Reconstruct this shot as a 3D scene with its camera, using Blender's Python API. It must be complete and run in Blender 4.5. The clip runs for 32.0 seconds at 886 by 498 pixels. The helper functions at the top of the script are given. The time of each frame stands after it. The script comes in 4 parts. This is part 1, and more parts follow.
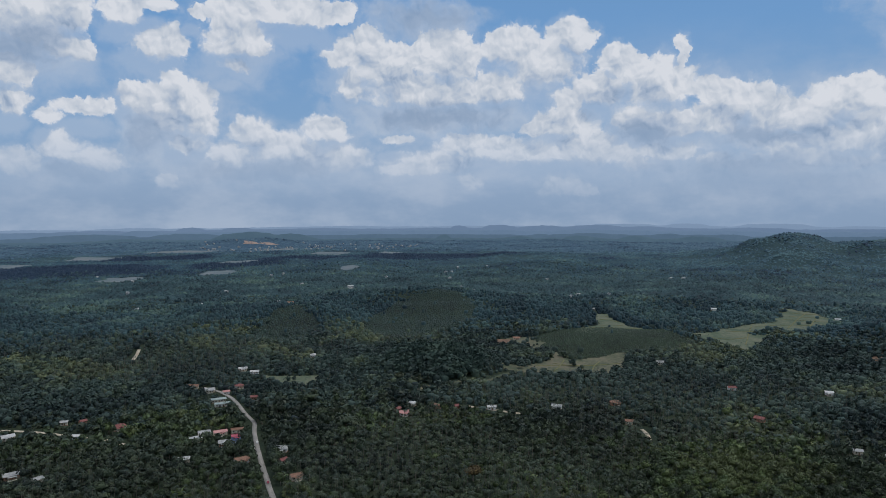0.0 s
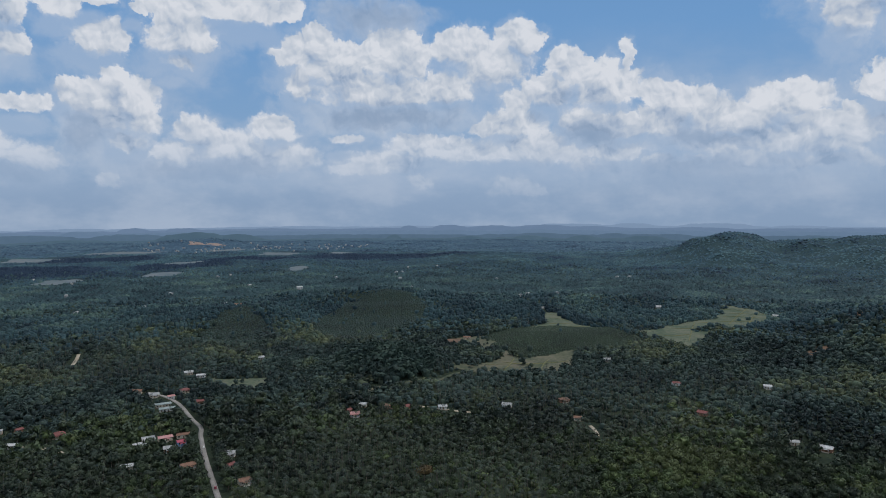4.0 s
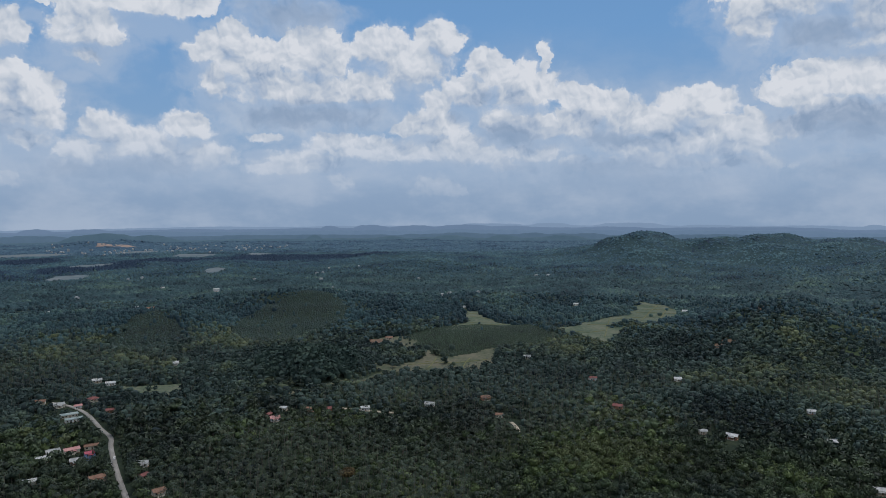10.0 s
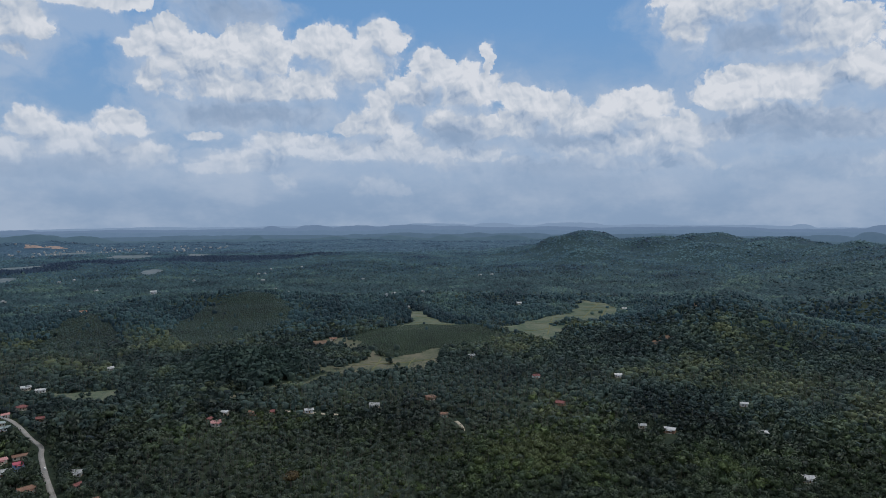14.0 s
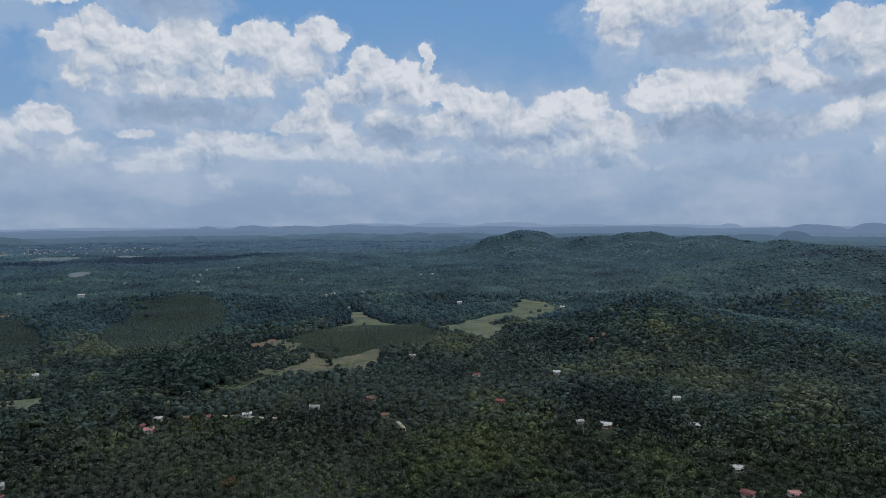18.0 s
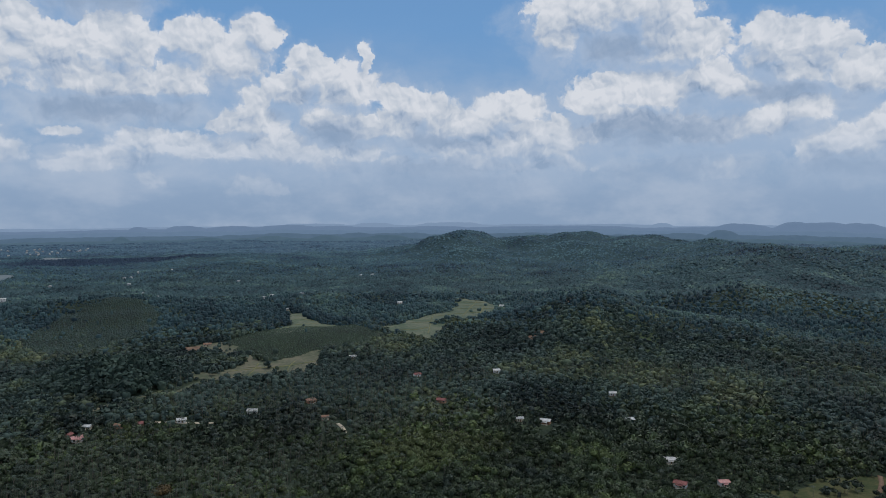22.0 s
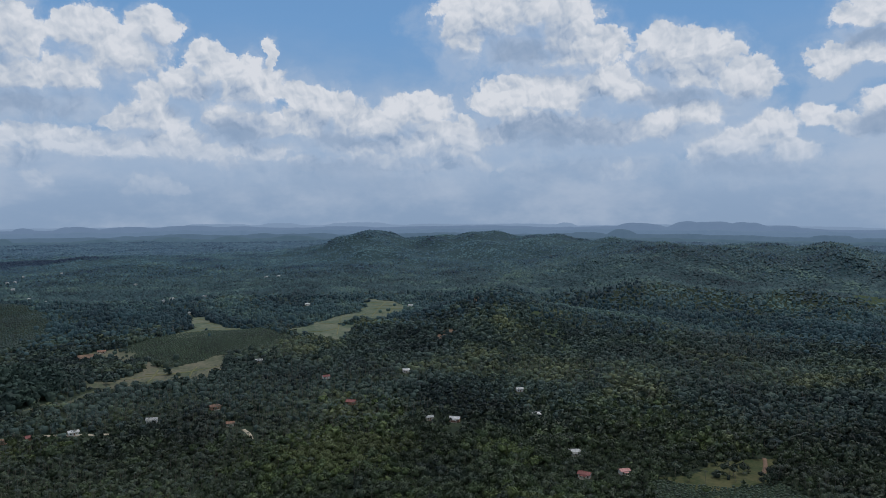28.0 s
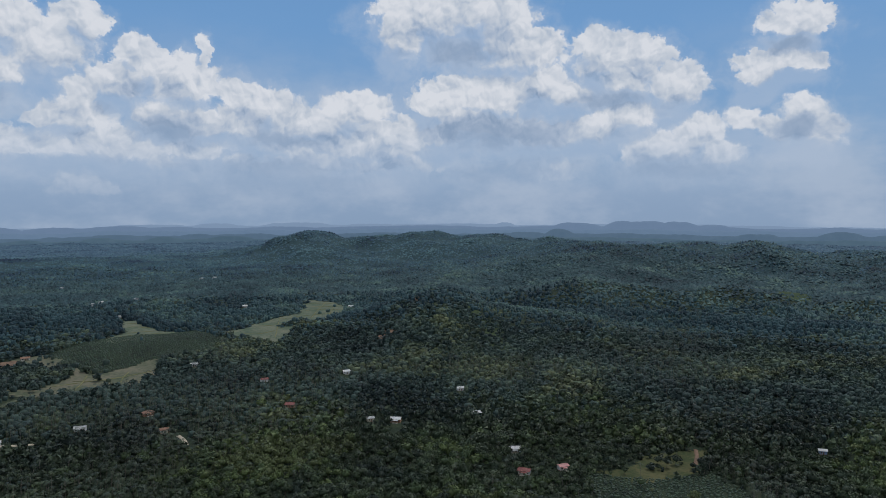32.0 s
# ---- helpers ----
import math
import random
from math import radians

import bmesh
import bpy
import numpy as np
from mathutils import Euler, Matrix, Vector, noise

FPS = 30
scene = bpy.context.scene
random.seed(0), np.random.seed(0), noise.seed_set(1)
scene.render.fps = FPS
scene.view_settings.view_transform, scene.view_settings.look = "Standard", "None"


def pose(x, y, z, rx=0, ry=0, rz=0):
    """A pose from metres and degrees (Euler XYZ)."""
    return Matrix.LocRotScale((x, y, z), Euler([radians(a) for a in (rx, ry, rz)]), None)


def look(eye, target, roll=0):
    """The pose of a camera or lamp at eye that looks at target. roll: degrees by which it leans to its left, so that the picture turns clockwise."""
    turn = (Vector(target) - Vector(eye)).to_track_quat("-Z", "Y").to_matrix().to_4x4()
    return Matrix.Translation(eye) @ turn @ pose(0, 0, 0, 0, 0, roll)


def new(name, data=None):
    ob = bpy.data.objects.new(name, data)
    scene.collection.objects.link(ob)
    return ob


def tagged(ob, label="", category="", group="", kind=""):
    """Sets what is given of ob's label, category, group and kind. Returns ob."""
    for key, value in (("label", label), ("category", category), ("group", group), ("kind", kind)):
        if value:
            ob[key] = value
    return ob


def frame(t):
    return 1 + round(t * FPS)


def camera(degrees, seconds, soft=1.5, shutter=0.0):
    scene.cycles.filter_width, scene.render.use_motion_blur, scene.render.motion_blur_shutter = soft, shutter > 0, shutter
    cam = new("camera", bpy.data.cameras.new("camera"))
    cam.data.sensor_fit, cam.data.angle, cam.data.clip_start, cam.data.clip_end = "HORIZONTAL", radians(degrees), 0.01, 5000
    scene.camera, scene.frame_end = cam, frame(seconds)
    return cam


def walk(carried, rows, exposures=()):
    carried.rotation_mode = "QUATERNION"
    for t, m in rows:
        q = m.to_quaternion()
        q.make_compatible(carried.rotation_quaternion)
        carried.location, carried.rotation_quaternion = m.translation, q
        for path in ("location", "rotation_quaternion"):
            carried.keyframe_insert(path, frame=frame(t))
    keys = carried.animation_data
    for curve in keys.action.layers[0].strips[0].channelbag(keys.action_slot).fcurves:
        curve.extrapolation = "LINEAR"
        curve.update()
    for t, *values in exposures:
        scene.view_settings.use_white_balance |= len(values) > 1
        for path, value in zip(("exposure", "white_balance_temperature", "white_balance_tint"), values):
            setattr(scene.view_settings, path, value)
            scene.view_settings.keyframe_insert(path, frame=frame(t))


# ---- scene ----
# A hovering drone turns on the spot, 200 m above a wooded valley.
cam = camera(64.2, 32.0, 0.85)
EYE = 200.0
TURNS = [(0, 0.0), (1, 1.01), (2, 2.02), (3, 3.01), (3.5, 3.52), (4.5, 4.55), (5.5, 5.61), (6, 6.14), (7, 7.2), (8, 8.26), (9, 9.32),
         (10, 10.39), (11, 11.47), (12, 12.54), (13, 13.71), (14, 14.91), (14.5, 15.5), (15.5, 16.72), (16.5, 17.94), (17, 18.54),
         (18, 19.76), (19, 20.96), (20, 22.19), (21, 23.4), (22, 24.62), (23, 25.86), (24, 27.11), (25, 28.35), (25.5, 28.96),
         (26.5, 30.19), (27.5, 31.43), (28, 32.03), (29, 33.24), (30, 34.44), (31, 35.66), (32, 36.88)]
walk(cam, [(t, pose(0, 0, EYE, 90 - 3.36, 0, -yaw)) for t, yaw in TURNS])

# ---- light ----
SUN_AZ, SUN_EL = 70.0, 67.0
sun = new("sun", bpy.data.lights.new("sun", "SUN"))
sun.data.energy, sun.data.angle, sun.data.color = 1.3, radians(1.0), (1.0, 0.98, 0.94)
a, e = radians(SUN_AZ), radians(SUN_EL)
sun.matrix_world = look((0, 0, 0), (-math.sin(a) * math.cos(e), -math.cos(a) * math.cos(e), -math.sin(e)))

# Clouds of the sky, as puffs: azimuth, elevation, half width, half height in degrees.
# Heaps are sunlit cumulus, bases their soft grey undersides.
HEAPS, BASES = [], []


def heap(*puffs):
    HEAPS.extend(puffs)


def base(*puffs):
    BASES.extend(puffs)


heap((-30.4, 12.5, 3.2, 2.1), (-27.5, 13.6, 1.6, 1.4), (-27.8, 11.2, 1.9, 1.3), (-31.3, 9.4, 1.7, 1.4), (-31.2, 7.5, 1.3, 1.0))
heap((-24.0, 14.3, 1.4, 1.0), (-22.0, 14.8, 1.5, 0.5), (-19.0, 14.4, 0.6, 0.5), (-21.6, 12.1, 2.1, 1.3))
heap((-15.9, 12.7, 2.8, 1.6), (-16.4, 14.2, 1.9, 1.3), (-12.3, 14.9, 4.9, 1.0), (-16.4, 10.8, 1.1, 0.5))
heap((-20.5, 9.4, 0.9, 0.9), (-20.1, 8.1, 2.2, 1.5), (-21.9, 7.7, 2.0, 1.3), (-23.4, 8.2, 1.0, 0.9), (-19.1, 6.6, 1.6, 1.9), (-19.7, 4.9, 1.9, 0.9), (-21.2, 6.6, 2.0, 1.6), (-26.5, 7.2, 1.9, 0.6), (-29.0, 6.4, 0.8, 0.6))
heap((-28.2, 4.3, 1.5, 1.1), (-30.7, 3.1, 1.9, 1.1), (-25.9, 3.4, 2.1, 1.0))
heap((-14.9, 5.7, 1.6, 1.2), (-16.0, 4.0, 2.7, 1.0), (-12.2, 4.4, 3.6, 1.4), (-9.3, 6.1, 1.7, 1.1), (-8.8, 3.8, 3.1, 1.3), (-16.6, 2.9, 2.4, 0.6), (-21.3, 2.0, 1.1, 0.6))
heap((-5.9, 12.9, 1.1, 1.1), (-7.2, 11.8, 2.0, 1.3), (-7.2, 9.7, 1.1, 1.5), (-4.2, 10.9, 3.1, 2.1), (0.1, 11.7, 3.0, 2.0), (-1.6, 9.2, 6.1, 1.6), (5.6, 12.4, 2.5, 1.5), (10.2, 13.2, 1.6, 1.3), (7.9, 11.1, 3.1, 1.9), (4.5, 9.4, 3.1, 1.4))
heap((2.2, 4.9, 2.8, 1.3), (5.6, 4.4, 5.1, 1.3), (9.6, 4.2, 1.7, 0.9), (2.2, 2.4, 1.9, 0.8), (-2.2, 2.9, 2.7, 0.6), (9.9, 1.7, 2.3, 1.1), (-3.7, 5.5, 1.2, 0.4))
heap((13.5, 11.6, 1.1, 0.9), (14.2, 10.5, 1.9, 1.3), (16.7, 9.2, 2.7, 1.9), (12.6, 9.1, 2.5, 1.4), (9.8, 8.3, 1.4, 1.0), (7.5, 6.4, 1.3, 0.8), (9.8, 6.7, 3.1, 1.4), (15.9, 6.8, 3.2, 1.6), (18.5, 12.2, 0.5, 0.8), (18.3, 10.7, 0.4, 0.8))
heap((21.1, 8.4, 1.8, 1.1), (23.3, 7.9, 1.7, 1.2), (18.0, 6.4, 2.9, 1.4), (21.1, 6.6, 2.8, 1.9), (24.6, 6.7, 2.6, 1.6), (29.6, 7.6, 2.9, 1.4), (27.4, 6.5, 2.8, 1.4), (31.0, 5.6, 2.4, 1.5), (26.1, 4.8, 4.2, 1.0))
heap((13.5, 4.1, 1.4, 0.6), (15.5, 3.3, 1.4, 0.6), (20.9, 3.4, 1.5, 0.9), (23.0, 3.0, 1.5, 0.8))
heap((33.7, 6.3, 1.0, 0.9), (35.0, 5.8, 0.9, 0.5), (33.0, 4.8, 3.4, 1.4), (29.2, 4.9, 4.1, 1.3))
heap((36.1, 15.0, 4.3, 2.1), (39.8, 15.2, 4.0, 1.8), (42.7, 12.2, 3.4, 1.9), (41.8, 13.5, 2.3, 1.6), (33.8, 13.7, 1.7, 2.4))
heap((40.5, 8.8, 5.1, 1.7), (36.1, 8.2, 1.7, 1.0), (44.7, 9.7, 2.5, 1.6), (46.9, 9.0, 1.9, 1.1), (50.1, 11.5, 2.9, 1.8), (49.0, 12.7, 1.6, 1.0), (52.2, 11.4, 2.1, 1.6), (55.1, 9.2, 2.0, 1.6), (51.5, 9.8, 2.4, 1.2))
heap((54.4, 4.7, 3.6, 1.5), (56.9, 5.7, 2.0, 1.2), (57.9, 4.1, 2.2, 1.2), (52.4, 3.9, 1.6, 1.0), (46.2, 2.9, 2.2, 0.8))
heap((59.8, 6.7, 1.2, 0.9), (61.6, 6.2, 1.4, 0.6), (63.7, 6.8, 1.3, 1.1), (63.3, 5.6, 2.4, 1.0), (65.1, 5.7, 1.1, 1.5), (63.1, 13.1, 2.2, 1.2), (62.1, 10.6, 2.7, 1.0), (60.6, 9.6, 1.4, 0.6))
heap((40.5, 6.7, 4.3, 1.2), (45.3, 5.8, 4.2, 1.3), (49.1, 6.2, 3.0, 1.3), (36.7, 5.9, 3.5, 1.1), (51.5, 7.2, 3.1, 1.1))
heap((12.8, 4.2, 3.5, 1.0), (-0.0, 3.6, 4.1, 0.9))
heap((11.5, 5.1, 3.4, 1.0), (17.5, 4.5, 3.7, 1.0), (27.0, 3.5, 5.1, 0.9))
heap((38.3, 7.3, 2.9, 1.2), (41.8, 6.5, 3.2, 1.3), (31.9, 3.4, 5.3, 0.8))
base((-30.4, 11.1, 3.4, 1.9), (-22.7, 5.2, 2.1, 1.9), (-28.0, 2.4, 3.9, 1.0), (-15.0, 2.6, 6.5, 1.1))
base((-0.5, 7.1, 7.5, 1.3), (-1.5, 14.7, 4.5, 1.6), (-11.5, 3.0, 4.7, 1.0))
base((24.1, 5.4, 3.4, 1.0), (15.9, 5.7, 3.2, 1.2), (24.7, 1.9, 9.6, 1.6))
base((40.7, 6.0, 5.7, 1.5), (23.6, 2.7, 8.5, 1.4))
base((38.2, 12.0, 3.3, 1.5), (49.6, 8.3, 3.3, 1.0), (41.9, 6.0, 7.6, 1.4), (63.6, 5.8, 2.4, 1.1), (62.7, 11.5, 2.4, 0.8), (41.9, 2.8, 8.5, 1.3), (55.5, 2.8, 6.3, 1.1))


class Net:
    """A short way to write node trees."""

    def __init__(self, tree):
        self.tree = tree

    def node(self, kind, ins=()):
        n = self.tree.nodes.new(kind)
        for k, v in (ins.items() if isinstance(ins, dict) else enumerate(ins)):
            if v is None:
                continue
            if isinstance(v, bpy.types.NodeSocket):
                self.tree.links.new(v, n.inputs[k])
            else:
                n.inputs[k].default_value = v
        return n

    def math(self, op, *ins, clamp=False):
        n = self.node("ShaderNodeMath", ins)
        n.operation, n.use_clamp = op, clamp
        return n.outputs[0]

    def vec(self, op, *ins):
        n = self.node("ShaderNodeVectorMath", ins)
        n.operation = op
        return n.outputs["Value"] if op in ("LENGTH", "DOT_PRODUCT", "DISTANCE") else n.outputs[0]

    def noise(self, vector, scale, detail=4.0, rough=0.55, colour=False):
        n = self.node("ShaderNodeTexNoise", {"Vector": vector, "Scale": scale, "Detail": detail, "Roughness": rough})
        return n.outputs["Color" if colour else "Fac"]

    def step(self, value, lo, hi, a=0.0, b=1.0):
        n = self.node("ShaderNodeMapRange", (value, lo, hi, a, b))
        n.interpolation_type = "SMOOTHSTEP"
        return n.outputs[0]

    def mix(self, fac, a, b, kind="MIX"):
        n = self.node("ShaderNodeMix")
        n.data_type, n.blend_type = "RGBA", kind
        for i, v in ((0, fac), (6, a), (7, b)):
            if isinstance(v, bpy.types.NodeSocket):
                self.tree.links.new(v, n.inputs[i])
            else:
                n.inputs[i].default_value = v if i == 0 else (*v, 1.0)
        return n.outputs[2]

    def ramp(self, fac, stops):
        n = self.node("ShaderNodeValToRGB", (fac,))
        el = n.color_ramp.elements
        while len(el) < len(stops):
            el.new(0.5)
        for s, (p, c) in zip(el, stops):
            s.position, s.color = p, (*c, 1.0)
        return n.outputs[0]


def puff_group(name, puffs, soft):
    """How deep inside the nearest puff a place of the sky lies: 1 in its middle, below 0 outside."""
    g = bpy.data.node_groups.new(name, "ShaderNodeTree")
    g.interface.new_socket("Place", in_out="INPUT", socket_type="NodeSocketVector")
    g.interface.new_socket("Depth", in_out="OUTPUT", socket_type="NodeSocketFloat")
    n = Net(g)
    place = n.node("NodeGroupInput").outputs[0]
    far = None
    for az, el, w, h in puffs:
        d = n.vec("LENGTH", n.vec("MULTIPLY_ADD", place, (1 / w, 1 / h, 0), (-az / w, -el / h, 0)))
        far = d if far is None else n.math("SMOOTH_MIN", far, d, soft)
    out = n.node("NodeGroupOutput")
    g.links.new(n.math("SUBTRACT", 1.0, far), out.inputs[0])
    return g


SKY_POWER = 1.0
world = bpy.data.worlds.new("world")
scene.world = world
world.use_nodes = True
world.node_tree.nodes.clear()
w = Net(world.node_tree)
way = w.node("ShaderNodeTexCoord").outputs["Generated"]
xyz = w.node("ShaderNodeSeparateXYZ", (way,)).outputs
az = w.math("MULTIPLY", w.math("ARCTAN2", xyz[0], xyz[1]), 57.2958)
el = w.math("MULTIPLY", w.math("ARCSINE", xyz[2]), 57.2958)
place = w.node("ShaderNodeCombineXYZ", (az, el, 0.0)).outputs[0]


def flat_noise(p, scale, detail, rough, colour=False):
    n = w.node("ShaderNodeTexNoise")
    n.noise_dimensions = "2D"
    w.tree.links.new(p, n.inputs["Vector"])
    for k, value in (("Scale", scale), ("Detail", detail), ("Roughness", rough)):
        n.inputs[k].default_value = value
    return n.outputs["Color" if colour else "Fac"]


def billows(p, scale, detail, rough):
    """Rounded heads, large and small, as on a cumulus: 1 on a head, less in the creases."""
    v = w.node("ShaderNodeTexVoronoi")
    v.voronoi_dimensions, v.feature, v.normalize = "2D", "F1", True
    w.tree.links.new(p, v.inputs["Vector"])
    for k, value in (("Scale", scale), ("Detail", detail), ("Roughness", rough), ("Lacunarity", 2.1)):
        v.inputs[k].default_value = value
    return w.math("SUBTRACT", 1.0, v.outputs["Distance"])


def within(group, p):
    n = w.tree.nodes.new("ShaderNodeGroup")
    n.node_tree = group
    w.tree.links.new(p, n.inputs[0])
    return n.outputs[0]


swirl = w.vec("SUBTRACT", flat_noise(place, 0.33, 3.0, 0.5, True), (0.5, 0.5, 0.5))
curl = w.vec("SUBTRACT", flat_noise(place, 1.5, 6.0, 0.6, True), (0.5, 0.5, 0.5))
bent = w.vec("MULTIPLY_ADD", swirl, (1.7, 1.2, 0), place)
torn = w.vec("MULTIPLY_ADD", curl, (0.95, 0.8, 0), bent)
heaps = puff_group("cloud_heaps", HEAPS, 0.12)
bases = puff_group("cloud_bases", BASES, 0.2)
core = within(heaps, torn)
above = within(heaps, w.vec("ADD", bent, (0.35, 1.5, 0)))
head = billows(torn, 0.75, 3.0, 0.55)
eased = w.vec("MULTIPLY_ADD", curl, (0.5, 0.45, 0), bent)
front = billows(eased, 0.6, 2.0, 0.5)
side = billows(w.vec("ADD", eased, (0.14, 0.30, 0)), 0.6, 2.0, 0.5)
depth = w.math("ADD", core, w.math("MULTIPLY", w.math("SUBTRACT", head, 0.60), 0.8))
# broken cloud overhead and behind, outside the mapped heaps
loose = w.math("SUBTRACT", w.noise(w.vec("MULTIPLY", way, (3.0, 3.0, 5.0)), 1.4, 5.0, 0.6), 0.46)
loose = w.math("MULTIPLY", loose, 4.0)
outside = w.math("MAXIMUM", w.step(el, 19.0, 26.0), w.step(w.math("ABSOLUTE", w.math("SUBTRACT", az, 18.0)), 54.0, 62.0))
loose = w.math("SUBTRACT", w.math("MULTIPLY", loose, outside), w.math("SUBTRACT", 1.0, outside))
depth = w.math("MAXIMUM", depth, loose)
under = w.step(w.math("SUBTRACT", above, depth), -0.35, 0.45)
cover = w.step(w.math("ADD", depth, 0.13), -0.05, w.math("ADD", w.step(el, 11.0, 3.0, 0.13, 0.5), w.math("MULTIPLY", under, 0.9)))
grey = w.math("ADD", within(bases, torn), w.math("MULTIPLY", w.math("SUBTRACT", flat_noise(bent, 0.5, 5.0, 0.55), 0.5), 1.1))
grey = w.step(grey, -0.35, 0.75)
relief = w.node("ShaderNodeClamp", (w.math("SUBTRACT", front, side), -0.3, 0.25)).outputs[0]
lit = w.math("SUBTRACT", 0.84, w.math("MULTIPLY", w.math("MAXIMUM", w.math("ADD", above, 0.1), 0.0), 0.5))
lit = w.math("ADD", lit, w.math("MULTIPLY", relief, 1.5))
lit = w.math("ADD", lit, w.math("MULTIPLY", w.math("SUBTRACT", flat_noise(eased, 0.42, 5.0, 0.52), 0.5), 1.25))
lit = w.math("MULTIPLY", lit, w.math("SUBTRACT", 1.0, w.math("MULTIPLY", grey, 0.8)), clamp=True)
cloud = w.ramp(lit, [(0.0, (0.225, 0.315, 0.46)), (0.3, (0.37, 0.45, 0.58)), (0.6, (0.51, 0.565, 0.65)), (1.0, (0.665, 0.695, 0.755))])
sky = w.node("ShaderNodeTexSky")
sky.sky_type, sky.sun_disc, sky.sun_elevation, sky.sun_rotation = "NISHITA", False, radians(SUN_EL), radians(SUN_AZ)
sky.dust_density = 1.5
air = sky.outputs[0]
air = w.vec("SCALE", air, None, None, 0.055)
high = w.node("ShaderNodeMapRange", (el, -2.0, 30.0, 0.0, 1.0)).outputs[0]
hazy = w.ramp(high, [(0.0, (0.25, 0.355, 0.52)), (0.1, (0.265, 0.38, 0.56)), (0.25, (0.215, 0.37, 0.60)), (0.5, (0.155, 0.33, 0.61)), (1.0, (0.12, 0.26, 0.52))])
air = w.mix(0.9, air, hazy)
veil = w.math("MULTIPLY", w.step(flat_noise(w.vec("MULTIPLY", place, (0.5, 1.0, 0)), 0.16, 5.0, 0.6), 0.40, 0.72), w.step(el, 16.0, 3.0))
air = w.mix(w.math("MULTIPLY", veil, 0.6), air, (0.43, 0.505, 0.625))
# thin vapour about and below the heaps
fray = w.math("ADD", w.math("MAXIMUM", above, core), w.math("MULTIPLY", w.math("SUBTRACT", flat_noise(bent, 0.45, 6.0, 0.6), 0.5), 1.9))
vapour = w.math("MULTIPLY", w.step(fray, -0.75, 0.35), w.step(el, 0.0, 4.0))
air = w.mix(w.math("MULTIPLY", vapour, 0.48), air, (0.42, 0.505, 0.64))
mist = w.step(el, 0.0, 7.5, 0.16, 1.0)
cover = w.math("MAXIMUM", cover, w.math("MULTIPLY", grey, 0.82))
total = w.mix(w.math("MULTIPLY", cover, mist), air, cloud)
back = w.node("ShaderNodeBackground", (total, SKY_POWER))
w.tree.links.new(back.outputs[0], w.node("ShaderNodeOutputWorld").inputs[0])

# ---- materials ----
def material(name, build, rough=0.8, spec=0.3, bump=None, metal=0.0):
    """A principled material; build(net) gives its colour, bump(net) a height and a distance in metres."""
    m = bpy.data.materials.new(name)
    m.use_nodes = True
    n = Net(m.node_tree)
    p = n.tree.nodes["Principled BSDF"]
    col = build(n)
    if isinstance(col, tuple):
        p.inputs["Base Color"].default_value = (*col, 1.0)
    else:
        n.tree.links.new(col, p.inputs["Base Color"])
    p.inputs["Roughness"].default_value, p.inputs["Specular IOR Level"].default_value = rough, spec
    p.inputs["Metallic"].default_value = metal
    if bump:
        h, dist = bump(n)
        n.tree.links.new(n.node("ShaderNodeBump", {"Height": h, "Distance": dist, "Strength": 0.8}).outputs[0], p.inputs["Normal"])
    return m


def spot_of(n):
    return n.node("ShaderNodeNewGeometry").outputs["Position"]


def tint_of(n):
    at = n.node("ShaderNodeAttribute")
    at.attribute_name = "tint"
    return at.outputs["Fac"]


def plain(a, b, scale, fine=None):
    """Two colours mingled by noise at a coarse and a fine scale."""
    def build(n):
        p = spot_of(n)
        f = n.math("ADD", n.math("MULTIPLY", n.noise(p, scale, 4.0), 0.6), n.math("MULTIPLY", n.noise(p, fine or scale * 9, 3.0), 0.4))
        return n.mix(n.step(f, 0.35, 0.65), a, b)
    return build


def leaves(stops, patch, single=False, even=False, dark=0.66, light=1.4):
    """Foliage: a tone for each tree, leaf clumps lighter and darker, and wide stands of other tone."""
    def build(n):
        v = n.math("MULTIPLY", n.node("ShaderNodeObjectInfo").outputs["Random"], 0.8) if single else tint_of(n)
        p = spot_of(n)
        stand = n.math("SUBTRACT", n.noise(p, 0.006, 3.0), 0.5)
        v = n.math("ADD", v, n.math("MULTIPLY", stand, 1.7 * patch), clamp=True)
        col = n.ramp(v, stops)
        isle = n.node("ShaderNodeNewGeometry").outputs["Random Per Island"]
        k = n.math("ADD", n.math("MULTIPLY", isle, 1.0), n.math("MULTIPLY", n.noise(p, 0.6, 3.0), 0.5))
        broad = n.noise(p, 0.011, 4.0)
        k = n.math("ADD", k, n.math("MULTIPLY", n.math("SUBTRACT", broad, 0.5), 3.2))
        return n.mix(1.0, col, n.ramp(k, [(0.05, (dark, dark, dark + 0.02)), (1.0, (light, light, light * 0.93))] if even else [(0.05, (0.58, 0.58, 0.60)), (1.0, (1.65, 1.6, 1.42))]), "MULTIPLY")
    return build


GREENS = [(0.0, (0.0140, 0.0227, 0.0193)), (0.15, (0.0190, 0.0302, 0.0231)), (0.3, (0.0224, 0.0347, 0.0232)), (0.55, (0.0303, 0.0441, 0.0258)), (0.75, (0.0361, 0.0562, 0.0283)),
          (0.92, (0.0589, 0.0833, 0.0315)), (1.0, (0.0606, 0.0774, 0.0347))]
# These greens are shifted towards blue to put distance haze into the leaves.
HAZED_GREENS = [(0.0, (0.0177, 0.0293, 0.0310)), (0.3, (0.0278, 0.0453, 0.0444)), (0.6, (0.0348, 0.0545, 0.0499)), (0.85, (0.0545, 0.0747, 0.0509)), (1.0, (0.0817, 0.0972, 0.0587))]
